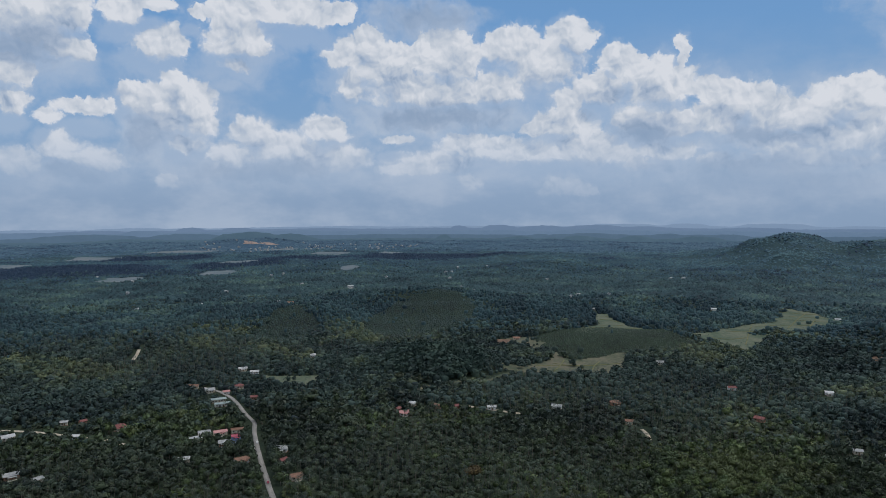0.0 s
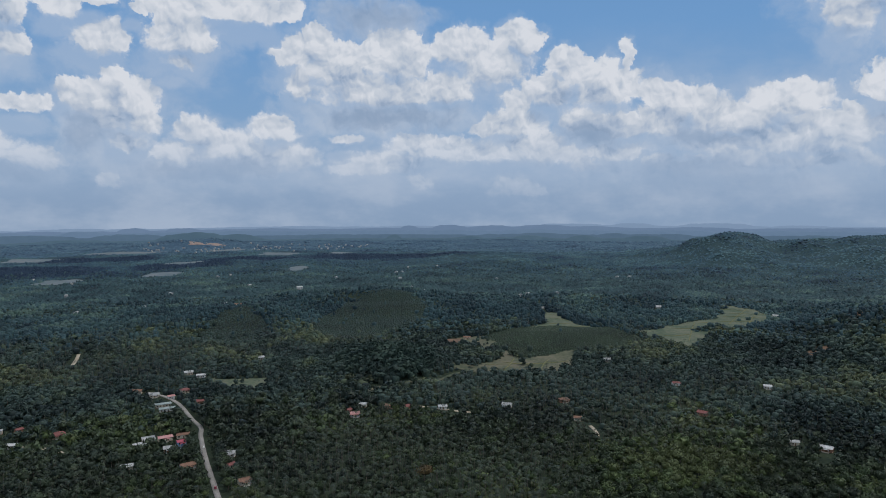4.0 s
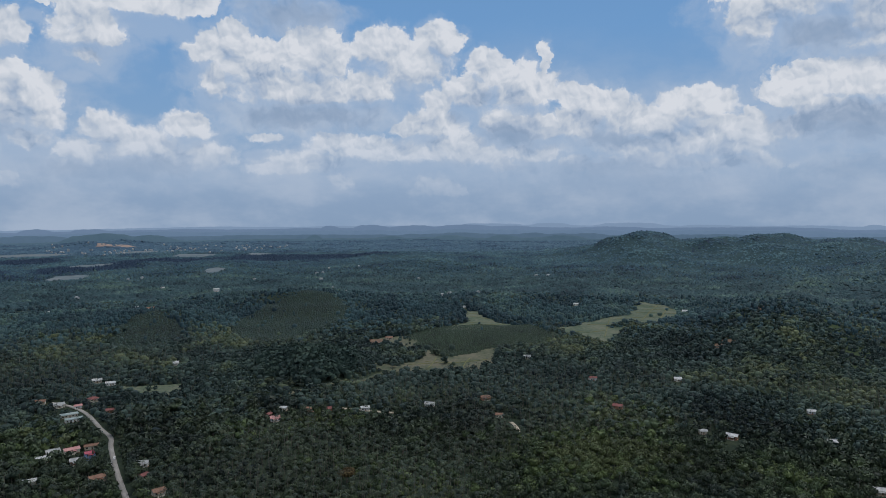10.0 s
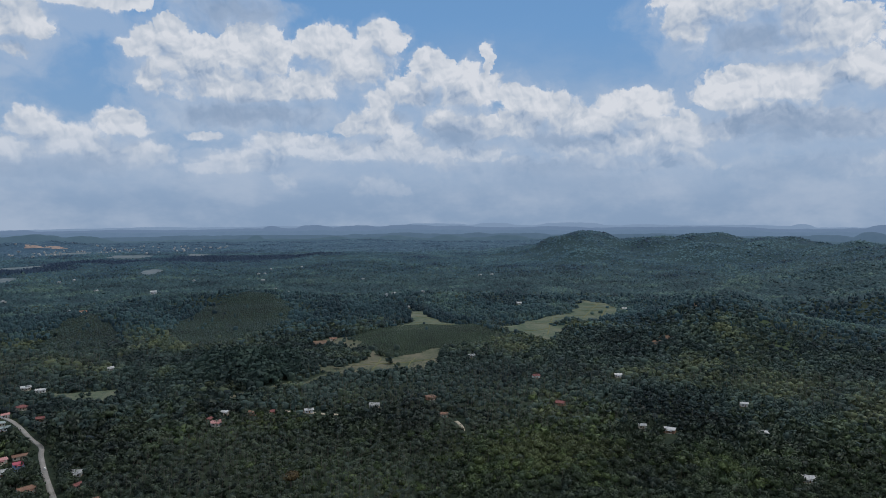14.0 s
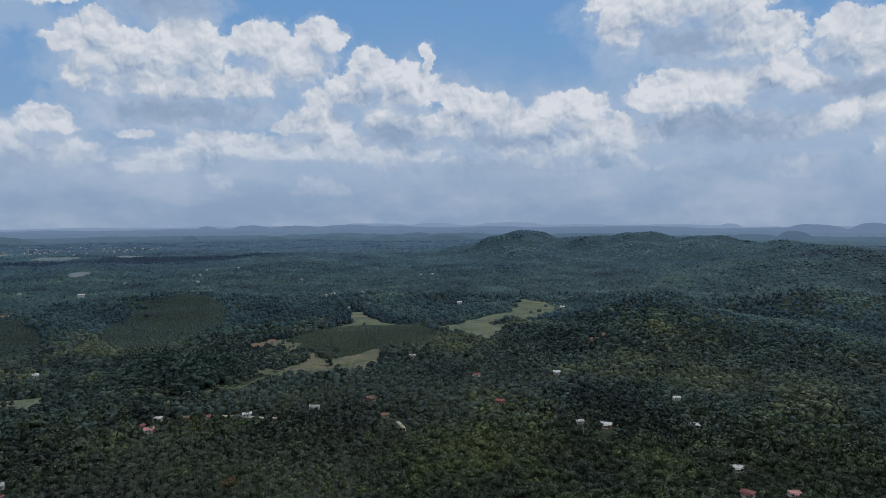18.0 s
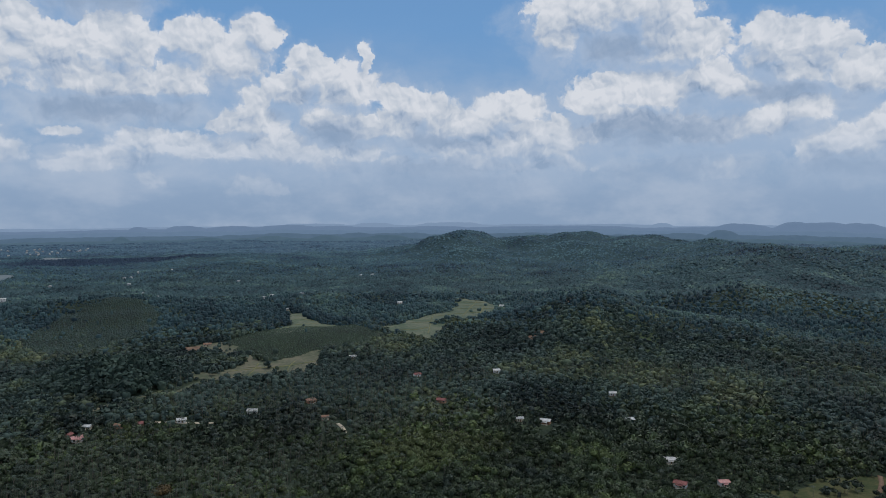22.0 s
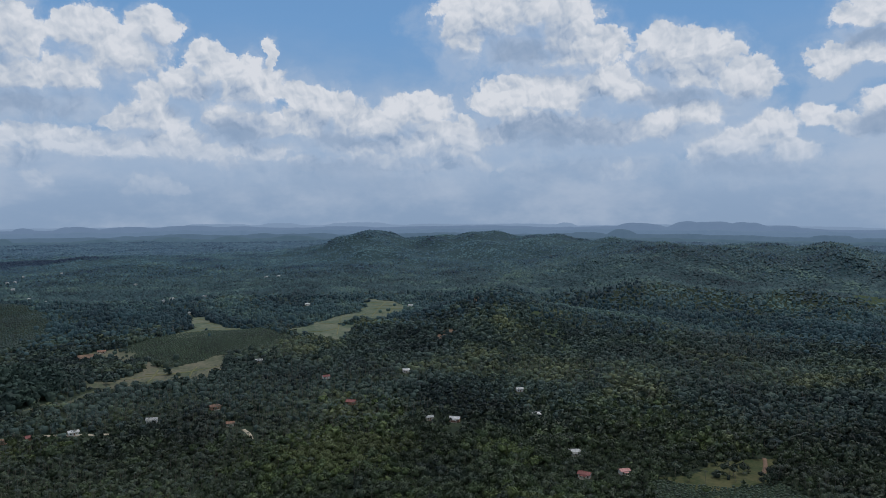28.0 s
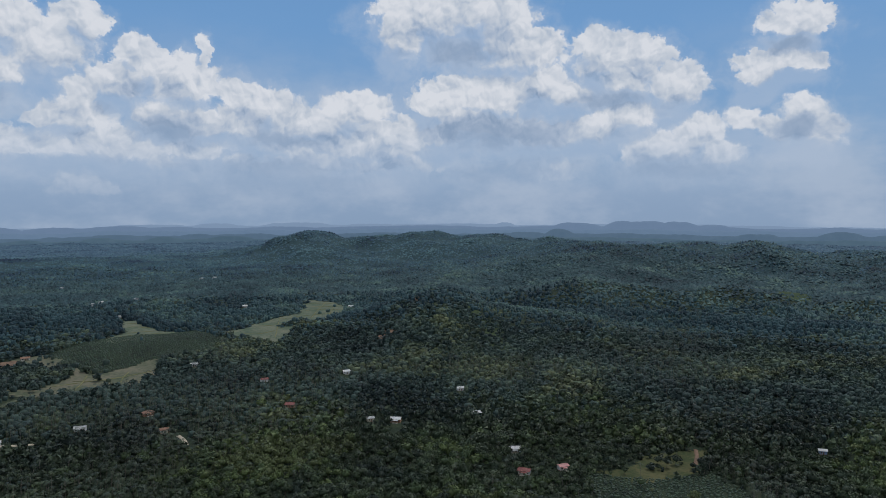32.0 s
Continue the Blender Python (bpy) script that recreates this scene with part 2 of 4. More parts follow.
DULL = [(0.0, (0.0187, 0.0341, 0.0228)), (0.5, (0.0275, 0.0473, 0.0288)), (1.0, (0.0407, 0.0616, 0.0360))]
M_LEAF = material("broadleaf", leaves(GREENS, 1.2), 0.55, 0.25)
PALMS = [(0.0, (0.0160, 0.0269, 0.0218)), (0.6, (0.0288, 0.0436, 0.0295)), (1.0, (0.0464, 0.0602, 0.0361))]
M_PALM = material("palm_frond", leaves(PALMS, 0.6), 0.5, 0.2)
M_LEAF_ONE = material("broadleaf_single", leaves(GREENS, 1.0, True), 0.55, 0.25)
M_PALM_ONE = material("palm_frond_single", leaves(PALMS, 0.6, True), 0.5, 0.2)
M_VALLEY_HAZED = material("hazed_valley_leaf", leaves(HAZED_GREENS, 1.1), 0.55, 0.1)
# Wood of the hillock, its leaf colours darkened to stand for a cloud's shadow.
M_SHADED_WOOD = material("shaded_wood_leaf", leaves([(0.0, (0.0199, 0.0344, 0.0328)), (0.5, (0.0290, 0.0479, 0.0414)), (1.0, (0.0435, 0.0655, 0.0500))], 0.3, False, True), 0.6, 0.1)
M_VALLEY_PALM_HAZED = material("hazed_valley_palm", leaves([(0.0, (0.0202, 0.0346, 0.0328)), (0.6, (0.0359, 0.0559, 0.0487)), (1.0, (0.0581, 0.0781, 0.0560))], 0.6), 0.5, 0.1)
# Leaf colours turn bluer band by band: aerial haze painted into the foliage.
M_SLOPES_HAZED = material("hazed_slope_woods", leaves([(0.0, (0.0154, 0.0319, 0.0406)), (0.3, (0.0223, 0.0458, 0.0572)), (0.7, (0.0349, 0.0654, 0.0734)), (1.0, (0.0558, 0.0916, 0.0822))], 1.1, False, True), 0.6, 0.1)
M_SLOPE_PALM_HAZED = material("hazed_slope_palms", leaves([(0.0, (0.0183, 0.0389, 0.0487)), (1.0, (0.0464, 0.0818, 0.0768))], 0.6, False, True), 0.5, 0.1)
M_WOODS_HAZED = material("far_woods", leaves([(0.0, (0.0170, 0.0330, 0.0620)), (0.25, (0.0298, 0.0638, 0.0941)), (0.65, (0.0431, 0.0872, 0.1164)), (1.0, (0.0585, 0.1096, 0.1295))], 1.0, False, True, 0.82, 1.22), 0.65, 0.1)
M_PLAIN_HAZED = material("hazed_plain_woods", leaves([(0.0, (0.0270, 0.0520, 0.0900)), (0.25, (0.0470, 0.0880, 0.1350)), (0.65, (0.0600, 0.1100, 0.1600)), (1.0, (0.0760, 0.1300, 0.1750))], 1.0, False, True, 0.82, 1.22), 0.65, 0.1)
# Grass of the far fields, greyed towards blue to paint in the haze.
M_FAR_FIELD_HAZED = material("hazed_far_field", plain((0.095, 0.13, 0.145), (0.165, 0.185, 0.195), 0.01, 0.05), 0.9, 0.2)
M_HILL_CROP = material("hillside_crop_leaf", leaves([(0.0, (0.0168, 0.0337, 0.0312)), (0.5, (0.0262, 0.0465, 0.0375)), (1.0, (0.0374, 0.0594, 0.0438))], 0.5, False, True), 0.6, 0.3)
M_CROP = material("plantation_leaf", leaves(DULL, 0.4), 0.6, 0.3)
M_RUSSET = material("russet_leaf", leaves([(0.0, (0.055, 0.042, 0.020)), (0.5, (0.080, 0.058, 0.026)), (1.0, (0.11, 0.078, 0.034))], 0.5), 0.6, 0.2)
M_BARK = material("bark", plain((0.13, 0.11, 0.09), (0.22, 0.2, 0.17), 1.2), 0.9, 0.2)
M_SOIL = material("forest_floor", plain((0.016, 0.026, 0.018), (0.038, 0.050, 0.030), 0.05, 0.5), 0.95, 0.1,
                  lambda n: (n.noise(spot_of(n), 0.25, 6.0), 1.5))
# Bluer floor colours imitate the haze over ground beyond 1650 m and 3250 m.
M_FAR_FLOOR_HAZED = material("hazed_valley_floor", plain((0.026, 0.052, 0.060), (0.040, 0.070, 0.076), 0.02, 0.15), 0.95, 0.1)
M_PLAIN_FLOOR_HAZED = material("hazed_plain_floor", plain((0.044, 0.084, 0.126), (0.060, 0.104, 0.148), 0.01, 0.08), 0.95, 0.1)
M_GRASS = material("paddy_grass", plain((0.062, 0.092, 0.058), (0.140, 0.148, 0.102), 0.025, 0.2), 0.9, 0.15,
                   lambda n: (n.noise(spot_of(n), 0.8, 5.0), 0.3))
M_STUBBLE = material("dry_stubble", plain((0.066, 0.084, 0.052), (0.150, 0.138, 0.098), 0.03, 0.25), 0.95, 0.1)
M_ROUGH = material("rough_grass", plain((0.034, 0.050, 0.022), (0.095, 0.090, 0.044), 0.04, 0.35), 0.95, 0.1)
M_SLOPE_GRASS = material("slope_grass", plain((0.034, 0.054, 0.028), (0.056, 0.076, 0.038), 0.03, 0.3), 0.95, 0.1)
M_BUND = material("field_bund", plain((0.12, 0.13, 0.06), (0.19, 0.18, 0.095), 0.1), 0.95, 0.1)
M_EARTH = material("red_earth", plain((0.11, 0.075, 0.055), (0.21, 0.14, 0.10), 0.06, 0.5), 0.95, 0.1)
M_QUARRY = material("quarried_rock", plain((0.22, 0.165, 0.14), (0.36, 0.275, 0.235), 0.02, 0.1), 0.95, 0.1)
M_SAND = material("pale_dirt", plain((0.33, 0.28, 0.21), (0.5, 0.44, 0.35), 0.08, 0.9), 0.95, 0.1)
M_TAR = material("sun_bleached_tarmac", plain((0.20, 0.19, 0.175), (0.32, 0.30, 0.275), 0.05, 0.8), 0.9, 0.2)
M_GLASS = material("dark_window_glass", lambda n: (0.03, 0.035, 0.04), 0.08, 0.6)
M_WOOD = material("weathered_wood", plain((0.13, 0.08, 0.05), (0.24, 0.16, 0.10), 0.7), 0.75, 0.3)
M_METAL = material("grey_metal", plain((0.3, 0.31, 0.32), (0.45, 0.46, 0.46), 0.6), 0.45, 0.5, None, 0.6)
M_RUBBER = material("black_rubber", lambda n: (0.02, 0.02, 0.02), 0.8, 0.2)


def roofing(name, a, b, rough=0.7):
    """Corrugated sheet or tile: fine ribs and blotches of weather."""
    return material(name, plain(a, b, 0.25, 2.0), rough, 0.35, lambda n: (n.node("ShaderNodeTexWave", {"Vector": spot_of(n), "Scale": 1.6}).outputs["Fac"], 0.05))


R_RED = roofing("red_roof", (0.16, 0.055, 0.05), (0.23, 0.085, 0.075))
R_PINK = roofing("pink_roof", (0.42, 0.20, 0.19), (0.52, 0.28, 0.26))
R_CRIMSON = roofing("crimson_roof", (0.34, 0.06, 0.10), (0.42, 0.10, 0.13))
R_ORANGE = roofing("clay_tile_roof", (0.17, 0.09, 0.06), (0.25, 0.14, 0.095))
R_WHITE = roofing("pale_sheet_roof", (0.36, 0.36, 0.36), (0.58, 0.58, 0.57), 0.45)
R_GREY = roofing("asbestos_roof", (0.26, 0.27, 0.27), (0.42, 0.42, 0.41))
R_TEAL = roofing("grey_green_roof", (0.20, 0.25, 0.25), (0.32, 0.37, 0.36))
W_CREAM = material("cream_wall", plain((0.55, 0.5, 0.4), (0.7, 0.65, 0.55), 0.4), 0.85)
W_WHITE = material("white_wall", plain((0.65, 0.65, 0.63), (0.8, 0.8, 0.78), 0.4), 0.85)
W_BLUE = material("blue_wall", plain((0.2, 0.3, 0.5), (0.3, 0.42, 0.62), 0.4), 0.85)
W_BRICK = material("bare_brick_wall", plain((0.28, 0.15, 0.1), (0.4, 0.25, 0.17), 0.5), 0.9)


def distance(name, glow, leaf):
    """A plain backdrop of distant wooded hills; emission on them imitates the haze in front."""
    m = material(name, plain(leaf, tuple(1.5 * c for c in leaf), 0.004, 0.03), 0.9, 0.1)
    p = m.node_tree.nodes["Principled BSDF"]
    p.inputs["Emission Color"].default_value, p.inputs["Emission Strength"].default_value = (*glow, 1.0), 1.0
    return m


# Emission rises range by range, in place of thicker air.
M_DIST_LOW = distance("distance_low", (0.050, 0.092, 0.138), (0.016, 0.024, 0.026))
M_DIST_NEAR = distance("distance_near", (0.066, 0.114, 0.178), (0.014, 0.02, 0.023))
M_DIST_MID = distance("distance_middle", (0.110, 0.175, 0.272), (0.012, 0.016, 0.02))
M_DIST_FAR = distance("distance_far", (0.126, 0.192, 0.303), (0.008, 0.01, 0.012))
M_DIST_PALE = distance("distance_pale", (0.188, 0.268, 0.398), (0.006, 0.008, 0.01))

# ---- the lie of the land ----
TABLE = np.random.RandomState(7).rand(256, 256)


def value_noise(x, y, size):
    """Smooth noise, 0 to 1, with features of that many metres."""
    u, v = np.asarray(x, float) / size, np.asarray(y, float) / size
    i, j = np.floor(u).astype(int), np.floor(v).astype(int)
    f, g = u - i, v - j
    f, g = f * f * (3 - 2 * f), g * g * (3 - 2 * g)
    at = lambda p, q: TABLE[p & 255, q & 255]
    return (at(i, j) * (1 - f) + at(i + 1, j) * f) * (1 - g) + (at(i, j + 1) * (1 - f) + at(i + 1, j + 1) * f) * g


def spot(az, dist):
    a = radians(az)
    return dist * math.sin(a), dist * math.cos(a)


HILLS = []


def hill(az, dist, height, across, along):
    """A rounded hill; across and along are its half widths square to the sight from the drone and along it."""
    HILLS.append((*spot(az, dist), radians(az), height, across, along))


hill(35.5, 1230, 34, 150, 190)      # wooded hill with red scars
hill(40.5, 1180, 18, 130, 160)
hill(-1.0, 1480, 26, 190, 170)      # plantation hills
hill(-12.0, 1300, 16, 110, 140)
hill(-0.3, 885, 25, 66, 70)         # hillock with a cloud shadow in its wood's colour
hill(14.0, 1070, 6, 130, 100)       # tea mound
hill(26.3, 2900, 104, 170, 420)     # high wooded ridge
hill(22.6, 2900, 26, 180, 400)
hill(31.0, 2950, 62, 260, 420)
hill(36.0, 2900, 80, 240, 420)
hill(40.5, 2800, 72, 260, 420)
hill(44.5, 2600, 68, 260, 400)
hill(49.5, 2350, 62, 260, 380)
hill(55.5, 2350, 70, 260, 380)
hill(61.0, 2350, 66, 260, 380)
hill(67.0, 2300, 58, 260, 380)
hill(73.0, 2300, 55, 260, 380)
hill(-15.4, 3950, 40, 230, 190)     # bare-sided hill above the town
hill(62.0, 1750, 22, 200, 260)
hill(48.0, 1750, 16, 240, 220)
hill(7.0, 2600, 24, 330, 300)
hill(-9.0, 2500, 16, 300, 250)


def land(x, y):
    x, y = np.asarray(x, float), np.asarray(y, float)
    far = np.hypot(x, y)
    z = 7.0 * (value_noise(x + 900, y, 260) - 0.5) + 5.0 * (value_noise(x, y + 500, 110) - 0.5)
    z = z + np.clip((far - 1500) / 2500, 0, 1) * 12 * (value_noise(x, y, 620) - 0.4)
    tops = np.zeros_like(z)
    for hx, hy, a, h, across, along in HILLS:
        dx, dy = x - hx, y - hy
        u, v = dx * math.cos(a) - dy * math.sin(a), dx * math.sin(a) + dy * math.cos(a)
        g = h * np.exp(-(u / across) ** 2 - (v / along) ** 2)
        tops = np.maximum(tops, g) + 0.25 * np.minimum(tops, g)
    rough = np.clip(tops / 50, 0, 1)
    east = np.clip((np.degrees(np.arctan2(x, y)) - 29) / 8, 0, 1) * np.clip((far - 1150) / 250, 0, 1) * np.clip((2500 - far) / 300, 0, 1)
    z = z + east * (50 * (value_noise(x + 410, y + 60, 230) - 0.5) + 22 * (value_noise(x, y + 250, 95) - 0.5))     # gullies of the eastern slopes
    return z + tops + rough * (34 * (value_noise(x + 77, y, 170) - 0.5) + 20 * (value_noise(x, y + 31, 75) - 0.5))


def ground_at(x, y):
    return float(land(x, y))


# ---- small builders ----
def mesh_of(name, verts, faces, mat, smooth=False, tint=None):
    me = bpy.data.meshes.new(name)
    verts, faces = np.asarray(verts, np.float32), np.asarray(faces, np.int32)
    k = faces.shape[1]
    me.vertices.add(len(verts)), me.loops.add(faces.size), me.polygons.add(len(faces))
    me.vertices.foreach_set("co", verts.ravel())
    me.loops.foreach_set("vertex_index", faces.ravel())
    me.polygons.foreach_set("loop_start", np.arange(0, faces.size, k, dtype=np.int32))
    if smooth:
        me.polygons.foreach_set("use_smooth", np.ones(len(faces), bool))
    if tint is not None:
        me.attributes.new("tint", "FLOAT", "POINT").data.foreach_set("value", np.asarray(tint, np.float32))
    me.materials.append(mat)
    me.update(calc_edges=True)
    me.validate()
    return me


def part(name, bm, mat, parent, label=""):
    """One bmesh as one mesh object under a thing or a part."""
    me = bpy.data.meshes.new(name)
    bm.to_mesh(me)
    bm.free()
    me.materials.append(mat)
    ob = new(name, me)
    ob.parent = parent
    return tagged(ob, label)


def box(bm, x, y, z, sx, sy, sz, bevel=0.0):
    """A box whose middle is at x, y and whose foot is at z."""
    m = Matrix.Translation((x, y, z + sz / 2)) @ Matrix.Diagonal((sx, sy, sz, 1))
    made = bmesh.ops.create_cube(bm, size=1, matrix=m)
    if bevel:
        edges = {e for v in made["verts"] for e in v.link_edges}
        bmesh.ops.bevel(bm, geom=list(edges), offset=bevel, segments=1, affect="EDGES")
    return bm


# ---- ground ----
def build_ground():
    wedge = np.radians(np.concatenate([np.arange(-36, 73.01, 0.4), np.arange(76, 324, 4.0)]))
    rings = np.concatenate([[0.01], np.linspace(60, 420, 8), np.geomspace(440, 4950, 210)])
    a, r = np.meshgrid(wedge, rings, indexing="ij")
    x, y = r * np.sin(a), r * np.cos(a)
    v = np.stack([x, y, land(x, y)], -1).reshape(-1, 3)
    n, m = len(wedge), len(rings)
    i, j = np.meshgrid(np.arange(n), np.arange(m - 1), indexing="ij")
    i2 = (i + 1) % n
    f = np.stack([i * m + j, i * m + j + 1, i2 * m + j + 1, i2 * m + j], -1).reshape(-1, 4)
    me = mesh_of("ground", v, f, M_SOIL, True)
    me.materials.append(M_FAR_FLOOR_HAZED), me.materials.append(M_PLAIN_FLOOR_HAZED)
    # distance alone picks the floor, so its haze tint steps outwards ring by ring
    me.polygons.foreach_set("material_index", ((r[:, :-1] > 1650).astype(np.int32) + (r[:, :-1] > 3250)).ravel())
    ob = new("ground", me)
    return tagged(ob, "green and brown floor of a wooded valley", "ground", "", "structure")


build_ground()

# ---- plan of what stays free of trees ----
ISLETS = []   # clumps of trees left standing in the fields: x, y, radius
KEEP = []     # outlines without trees: corners, and the share of trees kept out
LINES = []    # roads: (points, half width)
PLOTS = []    # house plots: x, y, radius, length towards the drone


def outline(corners, toward=0.0):
    """Corners given as azimuth and distance; the near side is moved towards the drone by so many metres."""
    mean = sum(d for _, d in corners) / len(corners)
    return np.array([spot(az, d - (toward if d < mean else 0)) for az, d in corners])


def inside(poly, x, y):
    res = np.zeros(np.shape(x), bool)
    px, py = poly[:, 0], poly[:, 1]
    for k in range(len(poly)):
        x1, y1, x2, y2 = px[k - 1], py[k - 1], px[k], py[k]
        if y1 == y2:
            continue
        cross = (y1 > y) != (y2 > y)
        res ^= cross & (x < (x2 - x1) * (y - y1) / (y2 - y1) + x1)
    return res


def near_line(pts, x, y, half):
    hit = np.zeros(np.shape(x), bool)
    for (x1, y1), (x2, y2) in zip(pts[:-1], pts[1:]):
        dx, dy = x2 - x1, y2 - y1
        t = np.clip(((x - x1) * dx + (y - y1) * dy) / (dx * dx + dy * dy), 0, 1)
        hit |= np.hypot(x - x1 - t * dx, y - y1 - t * dy) < half
    return hit


def wobble(x, y):
    return x + 26 * (value_noise(x, y, 38) - 0.5), y + 26 * (value_noise(x + 300, y + 40, 38) - 0.5)


def drape(name, poly, mat, label, category, step=6.0, lift=0.25):
    """A sheet that lies on the land within an outline, with an uneven edge."""
    lo, hi = poly.min(0) - 20, poly.max(0) + 20
    xs, ys = np.arange(lo[0], hi[0], step), np.arange(lo[1], hi[1], step)
    x, y = np.meshgrid(xs, ys, indexing="ij")
    cx, cy = x[:-1, :-1] + step / 2, y[:-1, :-1] + step / 2
    keep = inside(poly, *wobble(cx, cy))
    i, j = np.nonzero(keep)
    m = len(ys)
    f = np.stack([i * m + j, (i + 1) * m + j, (i + 1) * m + j + 1, i * m + j + 1], -1)
    v = np.stack([x, y, land(x, y) + lift], -1).reshape(-1, 3)
    used, f = np.unique(f, return_inverse=True)
    ob = new(name, mesh_of(name, v[used], f.reshape(-1, 4), mat, True))
    return tagged(ob, label, category, "", "structure")


def dist_of(corners):
    return sum(d for _, d in corners) / len(corners)


def field(name, corners, mat, label, category, toward=0.0, clear=1.0):
    poly = outline(corners, toward)
    if clear:
        KEEP.append((poly, clear))
    return drape(name, poly, mat, label, category, 3.0 if dist_of(corners) < 700 else 6.0, 0.25 + 0.004 * len(fields)), poly


def strip(name, pts, width, mat, label, category, lift=0.45, thick=0.3, parent=None):
    """A road, path or bank along points: a ribbon with a top and two sides."""
    fine = []
    for k in range(len(pts) - 1):
        p0, p1, p2, p3 = (np.array(pts[max(0, min(len(pts) - 1, k + o))]) for o in (-1, 0, 1, 2))
        for t in np.linspace(0, 1, 8, endpoint=False):
            fine.append(0.5 * (2 * p1 + (p2 - p0) * t + (2 * p0 - 5 * p1 + 4 * p2 - p3) * t * t + (3 * p1 - p0 - 3 * p2 + p3) * t ** 3))
    fine = np.array(fine + [np.array(pts[-1])])
    d = np.gradient(fine, axis=0)
    side = np.stack([d[:, 1], -d[:, 0]], 1) / np.linalg.norm(d, axis=1)[:, None]
    rows = []
    for s, dz in ((-0.5, -thick), (-0.49, 0.0), (0.49, 0.0), (0.5, -thick)):
        q = fine + side * s * width * (1 + 0.12 * (value_noise(fine[:, 0] + 50 * s, fine[:, 1], 9)[:, None] - 0.5))
        rows.append(np.stack([q[:, 0], q[:, 1], land(fine[:, 0], fine[:, 1]) + lift + dz], 1))
    n = len(fine)
    v = np.concatenate(rows)
    f = [(r * n + k, r * n + k + 1, (r + 1) * n + k + 1, (r + 1) * n + k) for r in range(3) for k in range(n - 1)]
    ob = new(name, mesh_of(name, v, f, mat))
    if parent:
        ob.parent = parent
        return tagged(ob, label)
    return tagged(ob, label, category, "", "structure")


def road(name, corners, width, mat, label, category, clear):
    pts = [spot(*c) for c in corners]
    LINES.append((pts, clear))
    return strip(name, pts, width, mat, label, category)


road("road", [(-12.7, 425), (-13.9, 485), (-14.4, 524), (-14.85, 572), (-15.2, 633), (-15.2, 663), (-15.8, 692), (-16.5, 739), (-17.0, 764), (-17.8, 790), (-19.0, 815)],
     4.0, M_TAR, "sun-bleached grey tarmac village road between trees", "road", 5.8)
road("lane", [(-33.5, 735), (-31.2, 720), (-29.5, 705), (-27.8, 684), (-25.9, 661), (-24.7, 638)], 4.0, M_SAND, "narrow pale dirt lane past scattered houses", "lane", 8.5)
road("lane", [(-24.0, 992), (-23.7, 1027), (-23.5, 1062)], 4.5, M_SAND, "short pale track at the edge of a grove", "lane", 8.0)
road("lane", [(1.2, 697), (2.8, 693), (5.8, 682), (7.2, 680)], 4.5, M_SAND, "pale dirt lane among trees", "lane", 7.0)
road("lane", [(16.0, 655), (16.4, 642), (16.6, 626)], 3.6, M_SAND, "short pale dirt track below a house", "lane", 6.0)
road("lane", [(56.9, 612), (57.0, 595), (56.9, 573)], 3.2, M_EARTH, "reddish dirt track at the edge of a clearing", "lane", 5.0)

road("paddy_strip", [(-2.4, 752), (-1.0, 770), (0.4, 776), (2.0, 796), (3.6, 800), (5.2, 832), (6.6, 846), (8.4, 890)], 6.0, M_STUBBLE, "narrow pale paddy strip winding between woods", "field", 7.5)
fields = []
fields.append(field("field", [(12.4, 1345), (13.7, 1345), (14.2, 1275), (16.0, 1230), (15.8, 1165), (12.5, 1140), (10.8, 1150), (12.6, 1227)], M_GRASS,
                    "pale green paddy field beside the tea mound", "field", 25))
fields.append(field("field", [(8.6, 965), (9.9, 936), (11.9, 932), (15.0, 972), (14.9, 913), (12.6, 867), (8.1, 849), (7.2, 868)], M_STUBBLE,
                    "dry yellow-green paddy field below the tea mound", "field", 10))
fields.append(field("field", [(20.1, 1180), (22.2, 1255), (23.8, 1312), (25.7, 1365), (25.6, 1470), (26.2, 1565), (27.8, 1520), (29.3, 1395), (28.8, 1331),
                              (26.4, 1244), (24.9, 1176), (23.8, 1108), (22.6, 1098), (20.8, 1135)], M_GRASS,
                    "wide pale green paddy field with low banks", "field", 25))
fields.append(field("field", [(-15.6, 850), (-10.7, 838), (-11.0, 800), (-13.8, 800)], M_GRASS, "small pale grass field behind the village", "field", 15))
fields.append(field("field", [(3.8, 874), (7.9, 876), (10.4, 868), (10.2, 842), (7.5, 838), (4.4, 848)], M_STUBBLE, "narrow dry paddy strip among trees", "field", 0, 0.85))
fields.append(field("field", [(5.2, 1085), (7.4, 1090), (8.6, 1010), (9.0, 960), (7.8, 975), (6.4, 1040)], M_STUBBLE, "dry paddy strip beside the tea mound", "field", 5, 0.9))
fields.append(field("clearing", [(49.8, 541), (52.6, 562), (53.9, 598), (57.3, 612), (57.6, 575), (52.2, 534)], M_ROUGH, "rough grassy clearing with a worn edge", "clearing", 8, 0.85))
fields.append(field("bare_soil", [(33.6, 1275), (35.2, 1270), (35.0, 1215), (33.7, 1205)], M_EARTH, "bare reddish-brown soil on the hill top", "bare soil", 0, 0.8))
fields.append(field("bare_soil", [(31.6, 1068), (33.2, 1076), (33.3, 1050), (31.8, 1042)], M_EARTH, "bare red-brown cutting on the hillside", "bare soil", 20, 0.72))
fields.append(field("clearing", [(38.2, 1215), (39.6, 1205), (42.2, 1050), (42.4, 960), (41.2, 960), (40.0, 1080)], M_SLOPE_GRASS, "lighter grassy slope of the wooded hill", "clearing", 0, 0.5))
